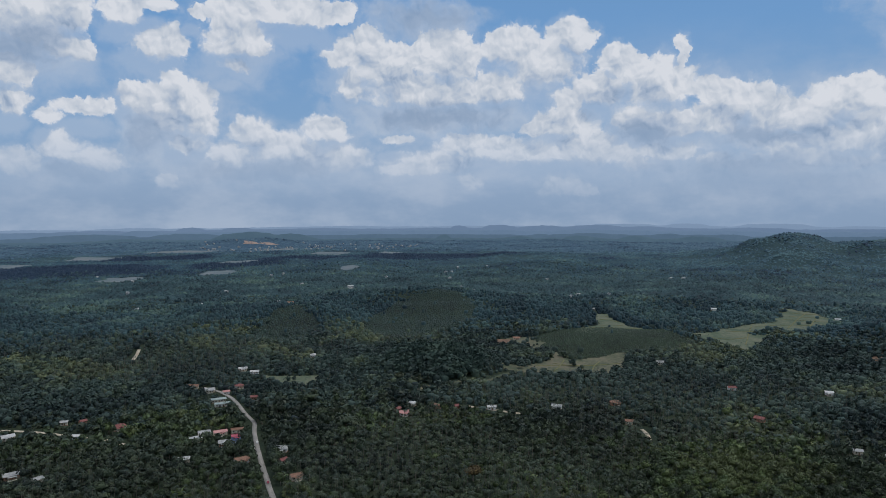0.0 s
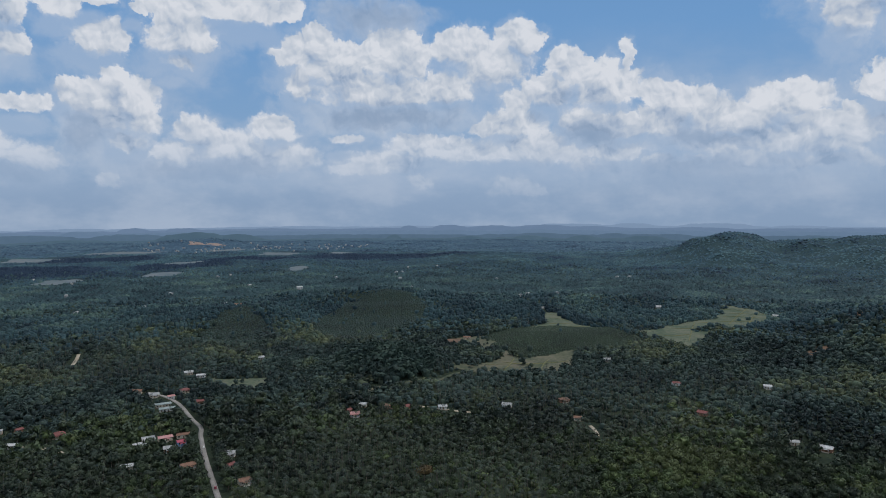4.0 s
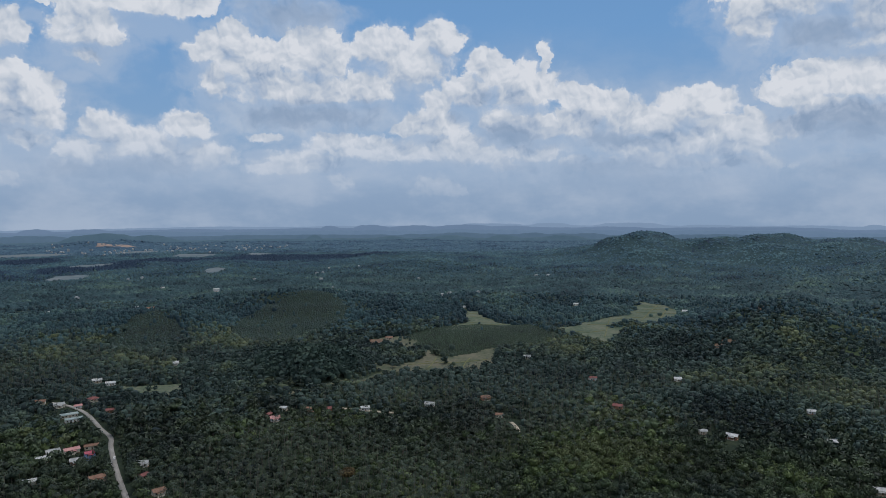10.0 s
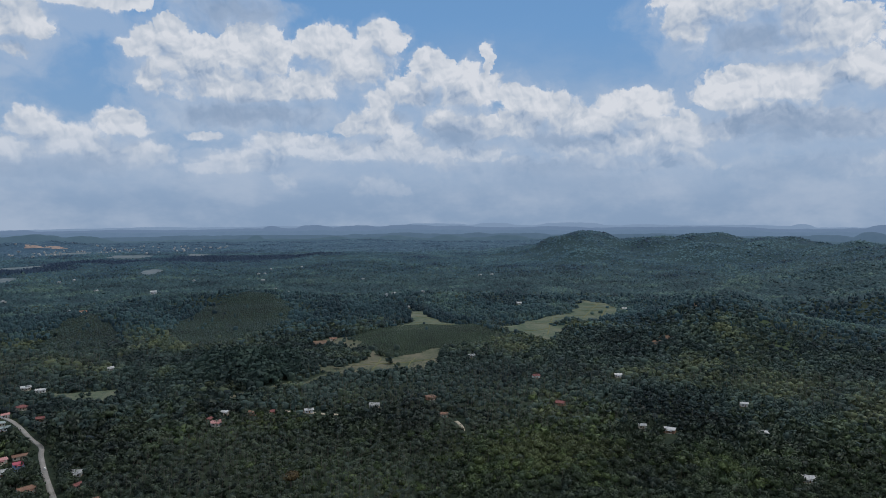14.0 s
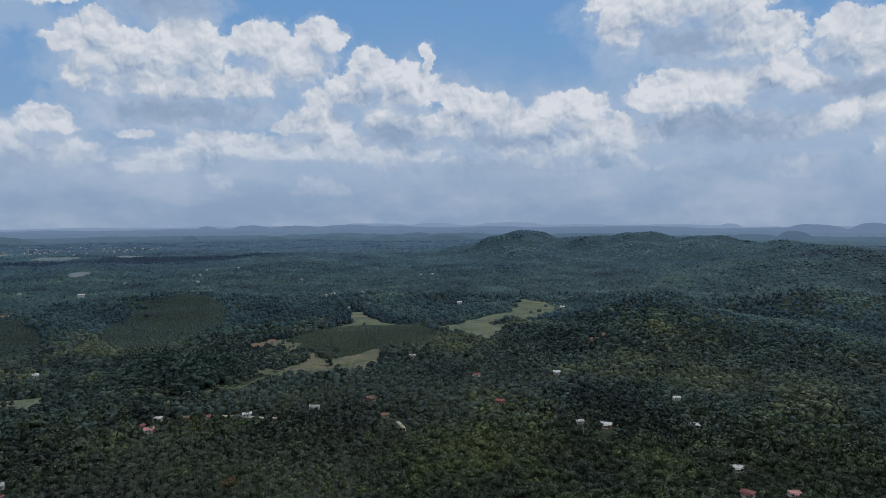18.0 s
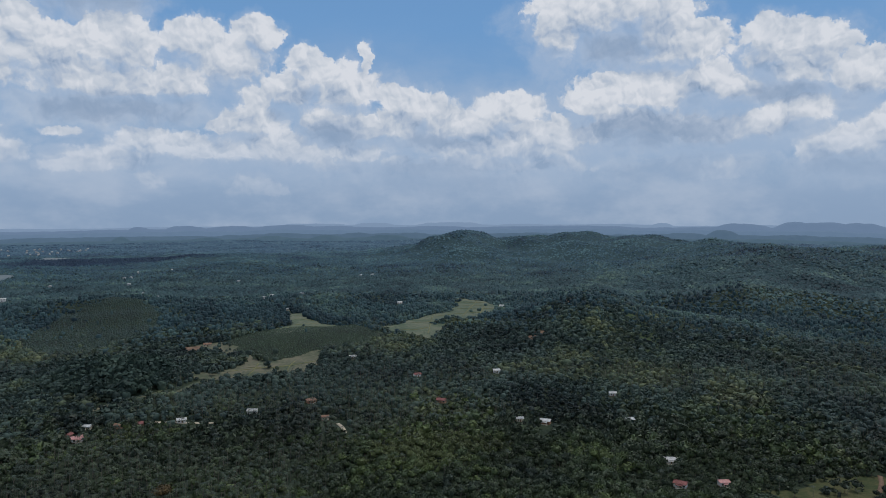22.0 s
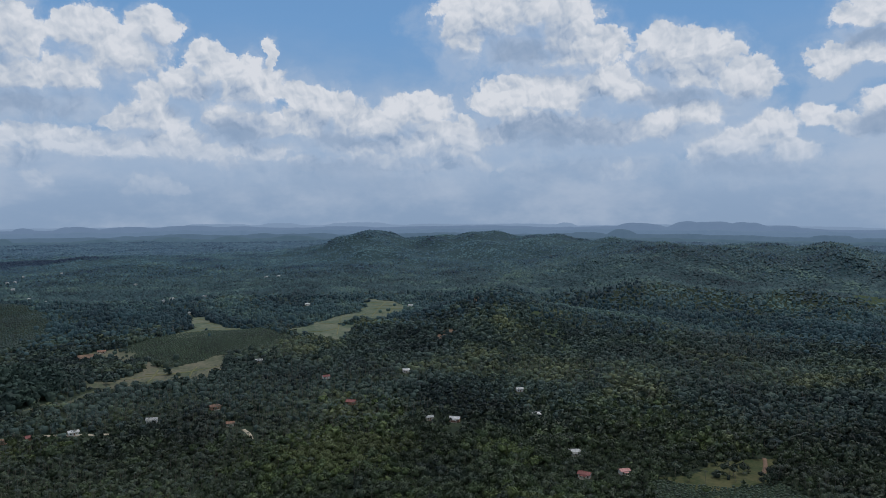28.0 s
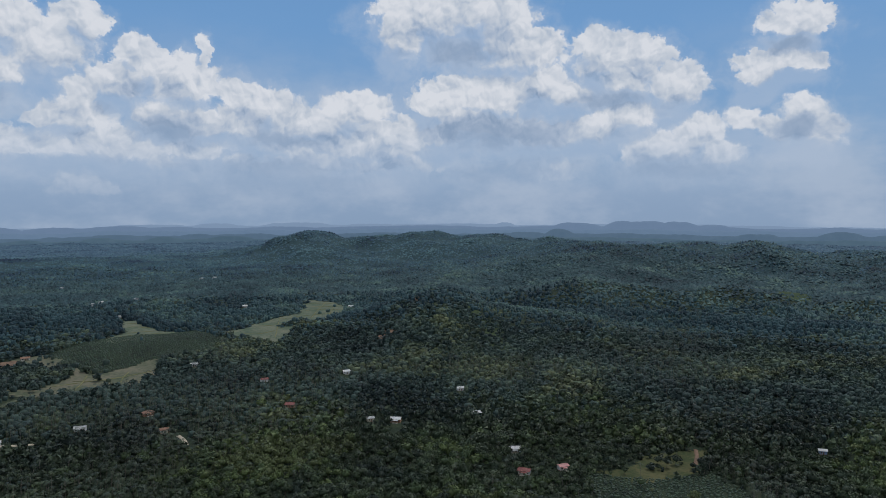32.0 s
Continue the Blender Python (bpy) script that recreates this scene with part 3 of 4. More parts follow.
fields.append(field("clearing", [(61.6, 1700), (62.6, 1745), (63.8, 1730), (64.9, 1690), (64.2, 1650), (62.8, 1665)], M_SLOPE_GRASS, "bright green grassy patch on a far slope", "clearing", 0, 0.7))
fields.append(field("bare_soil", [(-15.9, 3880), (-14.0, 3870), (-13.0, 3800), (-15.8, 3790)], M_QUARRY, "pale orange quarry scar on the side of a far hill", "bare soil", 0))
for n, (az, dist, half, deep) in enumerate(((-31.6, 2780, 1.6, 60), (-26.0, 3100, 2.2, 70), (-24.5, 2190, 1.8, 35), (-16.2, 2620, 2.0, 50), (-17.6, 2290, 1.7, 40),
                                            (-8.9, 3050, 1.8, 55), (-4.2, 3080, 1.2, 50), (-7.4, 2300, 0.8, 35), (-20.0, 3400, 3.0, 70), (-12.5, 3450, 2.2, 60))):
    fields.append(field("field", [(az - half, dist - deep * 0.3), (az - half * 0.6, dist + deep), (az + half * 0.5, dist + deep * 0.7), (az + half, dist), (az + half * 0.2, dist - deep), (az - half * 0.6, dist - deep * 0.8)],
                        M_FAR_FIELD_HAZED, "pale grass field on the far plain, tinted blue-grey for haze", "field", 50))
fields.append(field("bare_soil", [(4.6, 1075), (5.9, 1078), (6.0, 1040), (4.8, 1035)], M_EARTH, "orange bare yard by the paddy", "bare soil", 10))

for az, dist, radius in ((24.3, 1200, 13), (24.9, 1215, 12), (25.5, 1225, 11), (23.6, 1195, 5), (26.9, 1330, 5), (27.6, 1350, 5), (25.6, 1255, 6), (28.1, 1420, 6), (22.9, 1180, 4),
                         (13.3, 1190, 4), (-12.2, 815, 5), (10.6, 895, 4), (11.2, 885, 3)):
    ISLETS.append((*spot(az, dist), radius))
CROPS = [
    outline([(7.2, 1080), (9.9, 1137), (13.4, 1178), (17.7, 1205), (19.8, 1080), (18.2, 1012), (14.3, 962), (11.9, 934), (9.4, 960)]),
    outline([(-6.6, 1150), (-3.9, 1390), (-0.6, 1500), (1.7, 1480), (2.6, 1250), (-1.1, 1090), (-4.8, 1080)]),
    outline([(-15.5, 1090), (-13.8, 1265), (-12.0, 1328), (-10.2, 1216), (-10.3, 1060), (-13.8, 1050)]),
    outline([(49.6, 522), (57.9, 566), (60.8, 505), (58.0, 420), (48.5, 420)]),
]
drape("plantation_floor", CROPS[0], M_SOIL, "dark green floor of a tea plantation", "plantation floor", 8.0)
drape("plantation_floor", CROPS[1], M_SOIL, "dark green floor of a hillside plantation", "plantation floor", 8.0)
drape("plantation_floor", CROPS[2], M_SOIL, "dark green floor of a hillside plantation", "plantation floor", 8.0)
drape("plantation_floor", CROPS[3], M_SOIL, "dark green floor of a young crop plot", "plantation floor", 6.0)


def bunds(host, poly, lines):
    """Low earth banks that part a paddy field into plots."""
    for a0, d0, a1, d1 in lines:
        pts = [spot(a0 + (a1 - a0) * t, d0 + (d1 - d0) * t + 6 * math.sin(5 * t + a0)) for t in np.linspace(0, 1, 7)]
        keep = inside(poly, *wobble(np.array([p[0] for p in pts]), np.array([p[1] for p in pts])))
        run = [p for p, k in zip(pts, keep) if k]
        if len(run) > 2:
            strip("bund", run, 1.5, M_BUND, "", "", 0.75, 0.6, host)


bunds(*fields[0], ((11.0, 1170, 15.8, 1190), (12.0, 1200, 15.6, 1225), (12.6, 1270, 14.2, 1262), (12.6, 1310, 14.0, 1305)))
bunds(*fields[1], ((7.6, 880, 14.6, 925), (8.2, 905, 12.5, 900), (9.0, 860, 10.0, 935), (12.0, 870, 12.6, 930)))
bunds(*fields[2], ((21.0, 1140, 23.4, 1160), (22.0, 1215, 25.4, 1230), (24.0, 1290, 28.6, 1330), (25.8, 1375, 29.0, 1385), (25.8, 1430, 28.6, 1440), (25.8, 1490, 28.0, 1495),
                  (26.2, 1260, 27.4, 1520), (23.4, 1110, 23.8, 1290), (27.6, 1300, 28.2, 1480)))

# ---- houses ----
def house(az, dist, wide, deep, turn, roof, wall, label, tall=3.0, pitch=0.42, hip=False, porch=True, storeys=1, yard=11):
    """A village house: walls, roof with eaves, door, windows with panes, and a porch."""
    wide, deep = wide * 0.72, deep * 0.72
    x, y = spot(az, dist)
    z = ground_at(x, y)
    PLOTS.append((x, y, max(wide, deep) * 0.52 + 1.5, yard))
    root = new("house")
    root.matrix_world = pose(x, y, z, 0, 0, turn - az)
    root.empty_display_size = 1
    tagged(root, label, "house", "village houses")
    high = tall * storeys
    part("foundation", box(bmesh.new(), 0, 0, -2.5, wide + 0.3, deep + 0.3, 2.8), W_BRICK, root)
    t = 0.25
    bm = bmesh.new()
    for sx, sy, lx, ly in ((0, deep / 2 - t / 2, wide, t), (0, -deep / 2 + t / 2, wide, t), (wide / 2 - t / 2, 0, t, deep - 2 * t), (-wide / 2 + t / 2, 0, t, deep - 2 * t)):
        box(bm, sx, sy, 0.3, lx, ly, high)
    if not hip:
        for s in (-1, 1):
            e = s * (wide / 2 - t)
            v = [bm.verts.new(p) for p in ((e, -deep / 2, high + 0.3), (e, deep / 2, high + 0.3), (e, 0, high + 0.3 + pitch * deep / 2),
                                           (e + s * t, -deep / 2, high + 0.3), (e + s * t, deep / 2, high + 0.3), (e + s * t, 0, high + 0.3 + pitch * deep / 2))]
            for f in ((0, 1, 2), (5, 4, 3), (0, 2, 5, 3), (1, 4, 5, 2)):
                bm.faces.new([v[k] for k in f])
    part("wall", bm, wall, root)
    # roof: a folded sheet with thickness and eaves
    bm = bmesh.new()
    o, th = 0.7, 0.14
    base, rise = high + 0.36 - o * pitch, pitch * (deep / 2 + o)
    inset = min(deep / 2 + o, wide / 2) if hip else 0.0
    W, D = wide / 2 + o, deep / 2 + o
    for dz, flip in ((th, False), (0.0, True)):
        c = [bm.verts.new(p) for p in ((-W, -D, base + dz), (W, -D, base + dz), (W, D, base + dz), (-W, D, base + dz),
                                       (-W + inset, 0, base + rise + dz), (W - inset, 0, base + rise + dz))]
        for f in ((0, 1, 5, 4), (2, 3, 4, 5)) + (((1, 2, 5), (3, 0, 4)) if hip else ()):
            bm.faces.new([c[k] for k in (reversed(f) if flip else f)])
        if not flip:
            rim = c
        else:
            loop = (0, 1, 2, 3) if hip else (0, 1, 5, 2, 3, 4)
            for k in range(len(loop)):
                i, j = loop[k], loop[(k + 1) % len(loop)]
                bm.faces.new((rim[i], c[i], c[j], rim[j]))
    r = part("roof", bm, roof, root)
    part("ridge_cap", box(bmesh.new(), 0, 0, base + rise + th - 0.08, 2 * (W - inset), 0.45, 0.16, 0.04), roof, r)
    front = -deep / 2
    d = part("door", box(bmesh.new(), 0.4, front - 0.02, 0.3, 1.0, 0.12, 2.05, 0.02), M_WOOD, root)
    part("door_handle", box(bmesh.new(), 0.75, front - 0.11, 1.25, 0.05, 0.08, 0.16), M_METAL, d)
    for level in range(storeys):
        for wx in [k for k in np.arange(-wide / 2 + 1.6, wide / 2 - 1.0, 2.9) if abs(k - 0.4) > 1.4 or level]:
            frame_bm = bmesh.new()
            for px, pz, lx, lz in ((0, 0, 1.3, 0.08), (0, 1.22, 1.3, 0.08), (-0.61, 0.08, 0.08, 1.14), (0.61, 0.08, 0.08, 1.14), (0, 0.08, 0.06, 1.14)):
                box(frame_bm, wx + px, front - 0.03, level * tall + 1.2 + pz, lx, 0.14, lz)
            win = part("window", frame_bm, M_WOOD, root)
            part("pane", box(bmesh.new(), wx, front - 0.015, level * tall + 1.28, 1.14, 0.05, 1.14), M_GLASS, win)
    if porch:
        p = part("porch_roof", box(bmesh.new(), 0, front - 1.3, high - 0.35, wide * 0.6, 2.6, 0.1, 0.03), roof, root)
        p.rotation_euler = (0, 0, 0)
        for s in (-1, 1):
            part("porch_post", box(bmesh.new(), s * wide * 0.27, front - 2.35, 0.0, 0.18, 0.18, high - 0.35), W_WHITE, root)
        part("porch_step", box(bmesh.new(), 0, front - 1.3, -1.2, wide * 0.6, 2.6, 1.45, 0.03), W_CREAM, root)
    return root


# along the lane
house(-32.1, 700, 13, 9, 10, R_WHITE, W_CREAM, "single-storey house with a pale sheet roof beside the lane")
house(-27.8, 678, 9, 7, -20, R_WHITE, W_WHITE, "small white-roofed house at the bend of the lane", porch=False)
house(-25.0, 690, 15, 11, 15, R_RED, W_CREAM, "house with a dark red hipped roof in a garden", hip=True)
house(-27.4, 724, 8, 6, 30, R_RED, W_BRICK, "small red-roofed brick house half hidden by palms", porch=False)
house(-28.6, 728, 8, 6, -10, R_GREY, W_CREAM, "small grey-roofed house half hidden by palms", porch=False)
house(-32.0, 598, 14, 9, 10, R_GREY, W_BRICK, "brick house with a grey sheet roof under trees")
house(-30.4, 577, 9, 7, 25, R_GREY, W_CREAM, "low grey-roofed house under trees", porch=False)
# village cluster west of the road
house(-19.7, 623, 15, 8, 12, R_WHITE, W_WHITE, "long house with a bright pale sheet roof", pitch=0.2)
house(-19.0, 636, 13, 10, 10, R_GREY, W_CREAM, "grey gabled house behind a pale-roofed one")
house(-17.8, 635, 15, 9, 12, R_PINK, W_CREAM, "house with a faded pink sheet roof in the village", pitch=0.3)
house(-16.5, 638, 14, 6, 5, R_ORANGE, W_CREAM, "low tan-walled house with a clay roof by the road", porch=False)
house(-16.6, 610, 10, 8, 10, R_CRIMSON, W_BLUE, "two-storey blue house with a crimson roof", storeys=2, pitch=0.3)
house(-17.5, 605, 12, 9, 0, R_GREY, W_BRICK, "dark grey-roofed brick house in the village")
house(-16.2, 557, 15, 9, 18, R_ORANGE, W_WHITE, "house with an orange-brown clay tile roof by the road")
house(-20.5, 571, 11, 7, 5, R_WHITE, W_CREAM, "small house with a pale grey sheet roof among trees", porch=False)
house(-13.1, 578, 13, 9, -15, R_GREY, W_WHITE, "grey-roofed house on the far side of the road")
house(-12.0, 511, 11, 8, 20, R_ORANGE, W_CREAM, "red-brown tiled house among trees near the road")
house(-13.0, 548, 8, 6, 40, R_RED, W_CREAM, "small red-roofed house under palms", porch=False)
# head of the road
house(-18.5, 793, 13, 9, 5, R_GREY, W_CREAM, "grey-roofed house at the head of the road")
house(-17.9, 750, 20, 9, 10, R_TEAL, W_CREAM, "long shed with a grey-green sheet roof", pitch=0.25, porch=False)
house(-17.6, 732, 20, 8, 10, R_TEAL, W_WHITE, "long open shed with a grey-green roof", pitch=0.25, porch=False)
house(-19.7, 815, 14, 9, -10, R_ORANGE, W_CREAM, "clay-roofed house behind the village")
house(-16.3, 800, 12, 9, 25, R_RED, W_CREAM, "red-roofed house by the bend of the road", hip=True)
house(-15.2, 748, 9, 7, 0, R_RED, W_BRICK, "small red-brown roofed house near the road", porch=False)
house(-17.3, 778, 9, 6, 15, R_PINK, W_WHITE, "small pink-roofed shop at the head of the road", porch=False)
house(-16.0, 883, 13, 8, 5, R_WHITE, W_CREAM, "pale-roofed house behind the village field")
house(-15.1, 862, 13, 7, -5, R_WHITE, W_WHITE, "white house at the edge of a grass field", porch=False)
house(-10.6, 942, 11, 8, 15, R_WHITE, W_WHITE, "white house in a palm grove")
# middle of the valley
house(-3.2, 665, 12, 9, 10, R_PINK, W_WHITE, "white house with a pink roof among palms", yard=11)
house(-3.7, 678, 8, 6, 60, R_RED, W_BRICK, "small red-roofed house among palms", porch=False, yard=11)
house(-2.5, 696, 9, 7, -20, R_WHITE, W_CREAM, "small pale-roofed house among palms", porch=False, yard=11)
house(1.0, 686, 10, 8, 20, R_RED, W_BRICK, "red-brown roofed house hidden in trees", porch=False, yard=11)
house(-0.4, 688, 9, 7, -15, R_ORANGE, W_BRICK, "clay-roofed house hidden in trees", porch=False, yard=11)
house(4.0, 690, 11, 7, 5, R_WHITE, W_WHITE, "white house beside a dirt lane", porch=False, yard=11)
house(9.3, 709, 13, 8, -12, R_GREY, W_WHITE, "white house with a grey roof below the hillock", yard=11)
house(13.9, 729, 13, 9, 20, R_ORANGE, W_BRICK, "clay-roofed brick house on a rise", hip=True, yard=11)
house(15.0, 668, 9, 7, 0, R_ORANGE, W_CREAM, "small clay-roofed house above a dirt track", porch=False, yard=11)
house(17.2, 930, 14, 8, 10, R_GREY, W_WHITE, "white house with a grey roof near the paddy", yard=11)
house(22.5, 831, 11, 8, 20, R_RED, W_WHITE, "red-roofed white house on the hillside", porch=False, yard=11)
house(24.5, 722, 12, 9, -20, R_RED, W_BRICK, "red-brown roofed house among dark trees", porch=False, yard=11)
# the eastern slope
house(29.0, 858, 11, 8, 10, R_WHITE, W_WHITE, "white house with a bright roof on the hillside", yard=34)
house(30.9, 666, 9, 7, 15, R_GREY, W_CREAM, "pale-roofed house among trees", porch=False)
house(33.0, 662, 13, 10, -12, R_WHITE, W_BRICK, "house with a bright sheet roof and dark brick walls", pitch=0.35, yard=34)
house(39.7, 685, 12, 8, 8, R_WHITE, W_CREAM, "pale-roofed house among palms")
house(38.3, 777, 10, 7, 20, R_WHITE, W_WHITE, "small white house on the wooded slope", porch=False)
house(42.8, 575, 13, 8, 10, R_WHITE, W_WHITE, "white-roofed house near the clearing")
house(43.6, 525, 12, 8, -15, R_RED, W_WHITE, "red-roofed house with white walls near the plantation")
house(46.7, 536, 10, 7, 30, R_PINK, W_WHITE, "small house with a pale pink roof by the plantation", pitch=0.3)
house(65.6, 642, 8, 6, 10, R_WHITE, W_BLUE, "small pale blue hut among shrubs", porch=False)
# far houses
house(21.1, 1486, 13, 9, 10, R_WHITE, W_WHITE, "white house above the wide paddy field", yard=60)
house(29.4, 1398, 12, 7, 0, R_WHITE, W_WHITE, "long white shed at the end of the paddy field", porch=False, yard=40)
house(12.2, 1396, 10, 7, 5, R_GREY, W_WHITE, "pale house at the top of a paddy field", yard=60)
house(-7.5, 1745, 18, 10, 10, R_WHITE, W_WHITE, "large white building on a far rise", storeys=2, yard=80)
house(-12.2, 1420, 20, 10, 0, R_ORANGE, W_CREAM, "long clay-roofed house above the plantation", yard=60)
house(6.0, 1062, 14, 8, 0, R_ORANGE, W_CREAM, "clay-roofed house in a bare orange yard", yard=40)

# a town far off and scattered roofs of the plain, too small to tell apart
def far_roofs():
    rng = np.random.RandomState(5)
    spots = [(rng.uniform(-19, -2), rng.normal(3560, 190)) for _ in range(80)] + [(rng.uniform(-33, 24), rng.uniform(1450, 2300)) for _ in range(26)]
    bm = bmesh.new()
    for az, dist in spots:
        x, y = spot(az, dist)
        s = rng.uniform(4, 9)
        z = ground_at(x, y) + (3 if dist > 3100 else 2)
        m = pose(x, y, z, 0, 0, rng.uniform(0, 180))
        v = [bm.verts.new(m @ Vector(p)) for p in ((-s / 2, -4, -8), (s / 2, -4, -8), (s / 2, 4, -8), (-s / 2, 4, -8),
                                                   (-s / 2, -4, 3), (s / 2, -4, 3), (s / 2, 4, 3), (-s / 2, 4, 3), (-s / 2, 0, 4.6), (s / 2, 0, 4.6))]
        for f in ((0, 1, 5, 4), (1, 2, 6, 9, 5), (2, 3, 7, 6), (3, 0, 4, 8, 7), (4, 5, 9, 8), (6, 7, 8, 9)):
            bm.faces.new([v[k] for k in f])
    me = bpy.data.meshes.new("far_buildings")
    bm.to_mesh(me), bm.free()
    me.materials.append(R_GREY)
    tagged(new("far_buildings", me), "pale walls and roofs of a far town", "town", "", "stuff")


far_roofs()


# ---- vehicles on the road ----
def car(az, dist, turn, paint, label, tall=1.45, length=4.2):
    """A small car or van: body with cabin, windows, lamps, wheels with rims."""
    x, y = spot(az, dist)
    root = new("car")
    root.matrix_world = pose(x, y, ground_at(x, y) + 0.47, 0, 0, turn)
    tagged(root, label, "car", "vehicles on the road")
    bm = bmesh.new()
    box(bm, 0, 0, 0.28, 1.65, length, tall * 0.42, 0.12)
    box(bm, 0, -0.15, 0.26 + tall * 0.4, 1.5, length * 0.58, tall * 0.42, 0.16)
    body = part("body", bm, paint, root)
    for s in (-1, 1):
        part("window", box(bmesh.new(), s * 0.74, -0.15, 0.36 + tall * 0.44, 0.05, length * 0.48, tall * 0.24, 0.01), M_GLASS, body)
        part("windscreen", box(bmesh.new(), 0, -0.15 + s * length * 0.285, 0.36 + tall * 0.44, 1.3, 0.06, tall * 0.24, 0.01), M_GLASS, body)
        part("headlight", box(bmesh.new(), s * 0.6, length / 2 - 0.01, 0.55, 0.28, 0.05, 0.14, 0.01), W_WHITE, body)
        for e in (-1, 1):
            bm = bmesh.new()
            m = Matrix.Translation((s * 0.76, e * length * 0.31, 0.31)) @ pose(0, 0, 0, 0, 90, 0)
            bmesh.ops.create_cone(bm, cap_ends=True, segments=14, radius1=0.31, radius2=0.31, depth=0.2, matrix=m)
            wheel = part("wheel", bm, M_RUBBER, root)
            bm = bmesh.new()
            bmesh.ops.create_cone(bm, cap_ends=True, segments=10, radius1=0.18, radius2=0.18, depth=0.22, matrix=m)
            part("rim", bm, M_METAL, wheel)


car(-15.0, 604, 10, W_WHITE, "small white car on the village road")
car(-15.25, 590, 12, W_WHITE, "white van parked at the edge of the road", 1.9, 4.6)
car(-14.2, 507, 12, R_CRIMSON, "small red three-wheeled taxi on the village road", 1.6, 2.8)

# ---- trees ----
RNG = np.random.RandomState(11)


def ico_arrays(level):
    bm = bmesh.new()
    bmesh.ops.create_icosphere(bm, subdivisions=level, radius=1)
    v, f = np.array([p.co[:] for p in bm.verts]), np.array([[p.index for p in q.verts] for q in bm.faces])
    bm.free()
    return v, f


ICO = {1: ico_arrays(1), 2: ico_arrays(2)}


def lump(level, centre, radius, rough, rng):
    v, f = ICO[level]
    v = v * (1 + rough * (rng.rand(len(v), 1) - 0.5)) * np.array(radius) + np.array(centre)
    return v, f


def join(pieces):
    vs, fs, n = [], [], 0
    for v, f in pieces:
        vs.append(v), fs.append(f + n)
        n += len(v)
    return np.concatenate(vs), np.concatenate(fs)


def sprigs(count, centres, radii, size, rng, corners=4):
    """Leaf clumps that stand off the lobes of a crown, each a bent scrap."""
    vs, fs = [], []
    for k in range(count):
        c, r = centres[k % len(centres)], radii[k % len(centres)]
        d = rng.normal(size=3)
        d[2] = abs(d[2]) * 0.9 - 0.15
        d /= np.linalg.norm(d)
        p = np.array(c) + d * np.array(r) * rng.uniform(0.86, 1.12)
        u = np.cross(d, rng.normal(size=3))
        u /= np.linalg.norm(u)
        w = np.cross(d, u) + d * rng.uniform(-0.7, 0.7)
        s = size * rng.uniform(0.6, 1.3)
        if corners == 4:
            q = [p - u * s * 0.6, p - w * s, p + u * s * 0.6 + d * 0.3 * s, p + w * s * 0.8]
            fs += [[4 * k, 4 * k + 1, 4 * k + 2], [4 * k, 4 * k + 2, 4 * k + 3]]
        else:
            q = [p - u * s * 0.8, p - w * s, p + (u + w) * s * 0.8 + d * 0.3 * s]
            fs += [[3 * k, 3 * k + 1, 3 * k + 2]]
        vs += q
    return np.array(vs), np.array(fs)


def broadleaf(rng, lobes, leaf_count, leaf_size, corners=3, low=0.35, core=True):
    """A crown 1 high and about 0.9 wide: a spreading heap of lobes clothed in leaf scraps, over a dark heart."""
    centres, radii = [], []
    for k in range(lobes):
        a = 6.283 * (k / max(1, lobes - 1) + 0.2 * rng.rand())
        r = 0.0 if k == 0 else rng.uniform(0.16, 0.31)
        s = rng.uniform(0.15, 0.24)
        centres.append((r * math.cos(a), r * math.sin(a), 0.80 if k == 0 else 0.84 - r * rng.uniform(0.4, 1.3)))
        radii.append((s, s, s * rng.uniform(0.6, 0.9)))
    pieces = [sprigs(leaf_count, centres, radii, leaf_size, rng, corners)]
    if core:
        pieces.append(lump(1, (0, 0, 0.58), (0.33, 0.33, 0.24), 0.5, rng))
    if low < 0.3:
        pieces.append(lump(1, (0, 0, 0.3), (0.3, 0.3, 0.3), 0.5, rng))
    return join(pieces)


def dome(rng, wide=0.42, scraps=0, n=5):
    """A small crown for far trees: an uneven rounded cap that reaches the ground, with a few leaf scraps."""
    v = [(wide * 0.85 * math.cos(6.283 * k / n), wide * 0.85 * math.sin(6.283 * k / n), 0.0) for k in range(n)]
    v += [(wide * rng.uniform(0.7, 1.25) * math.cos(6.283 * (k + 0.5) / n), wide * rng.uniform(0.7, 1.25) * math.sin(6.283 * (k + 0.5) / n), rng.uniform(0.55, 0.9)) for k in range(n)]
    v += [(rng.uniform(-0.2, 0.2), rng.uniform(-0.2, 0.2), rng.uniform(0.88, 1.0))]
    f = []
    for k in range(n):
        j = (k + 1) % n
        f += [(k, j, n + k), (j, n + j, n + k), (n + k, n + j, 2 * n)]
    piece = (np.array(v), np.array(f))
    return join([piece, sprigs(scraps, [(0, 0, 0.6)], [(wide, wide, 0.42)], 0.17, rng, 3)]) if scraps else piece


def cap(rng, wide=0.5):
    """The plainest crown, for woods kilometres off."""
    n = 4
    t = rng.rand() * 1.5
    v = [(wide * rng.uniform(0.8, 1.2) * math.cos(t + 6.283 * k / n), wide * rng.uniform(0.8, 1.2) * math.sin(t + 6.283 * k / n), 0.5 * rng.rand()) for k in range(n)]
    v += [(rng.uniform(-0.35, 0.35), rng.uniform(-0.35, 0.35), rng.uniform(0.8, 1.05))]
    return np.array(v), np.array([(k, (k + 1) % n, n) for k in range(n)])


def palm(rng, fronds, parts, wide=0.24, vee=True):
    """The head of a coconut palm 1 high: fronds that rise, arch and droop."""
    vs, fs = [], []
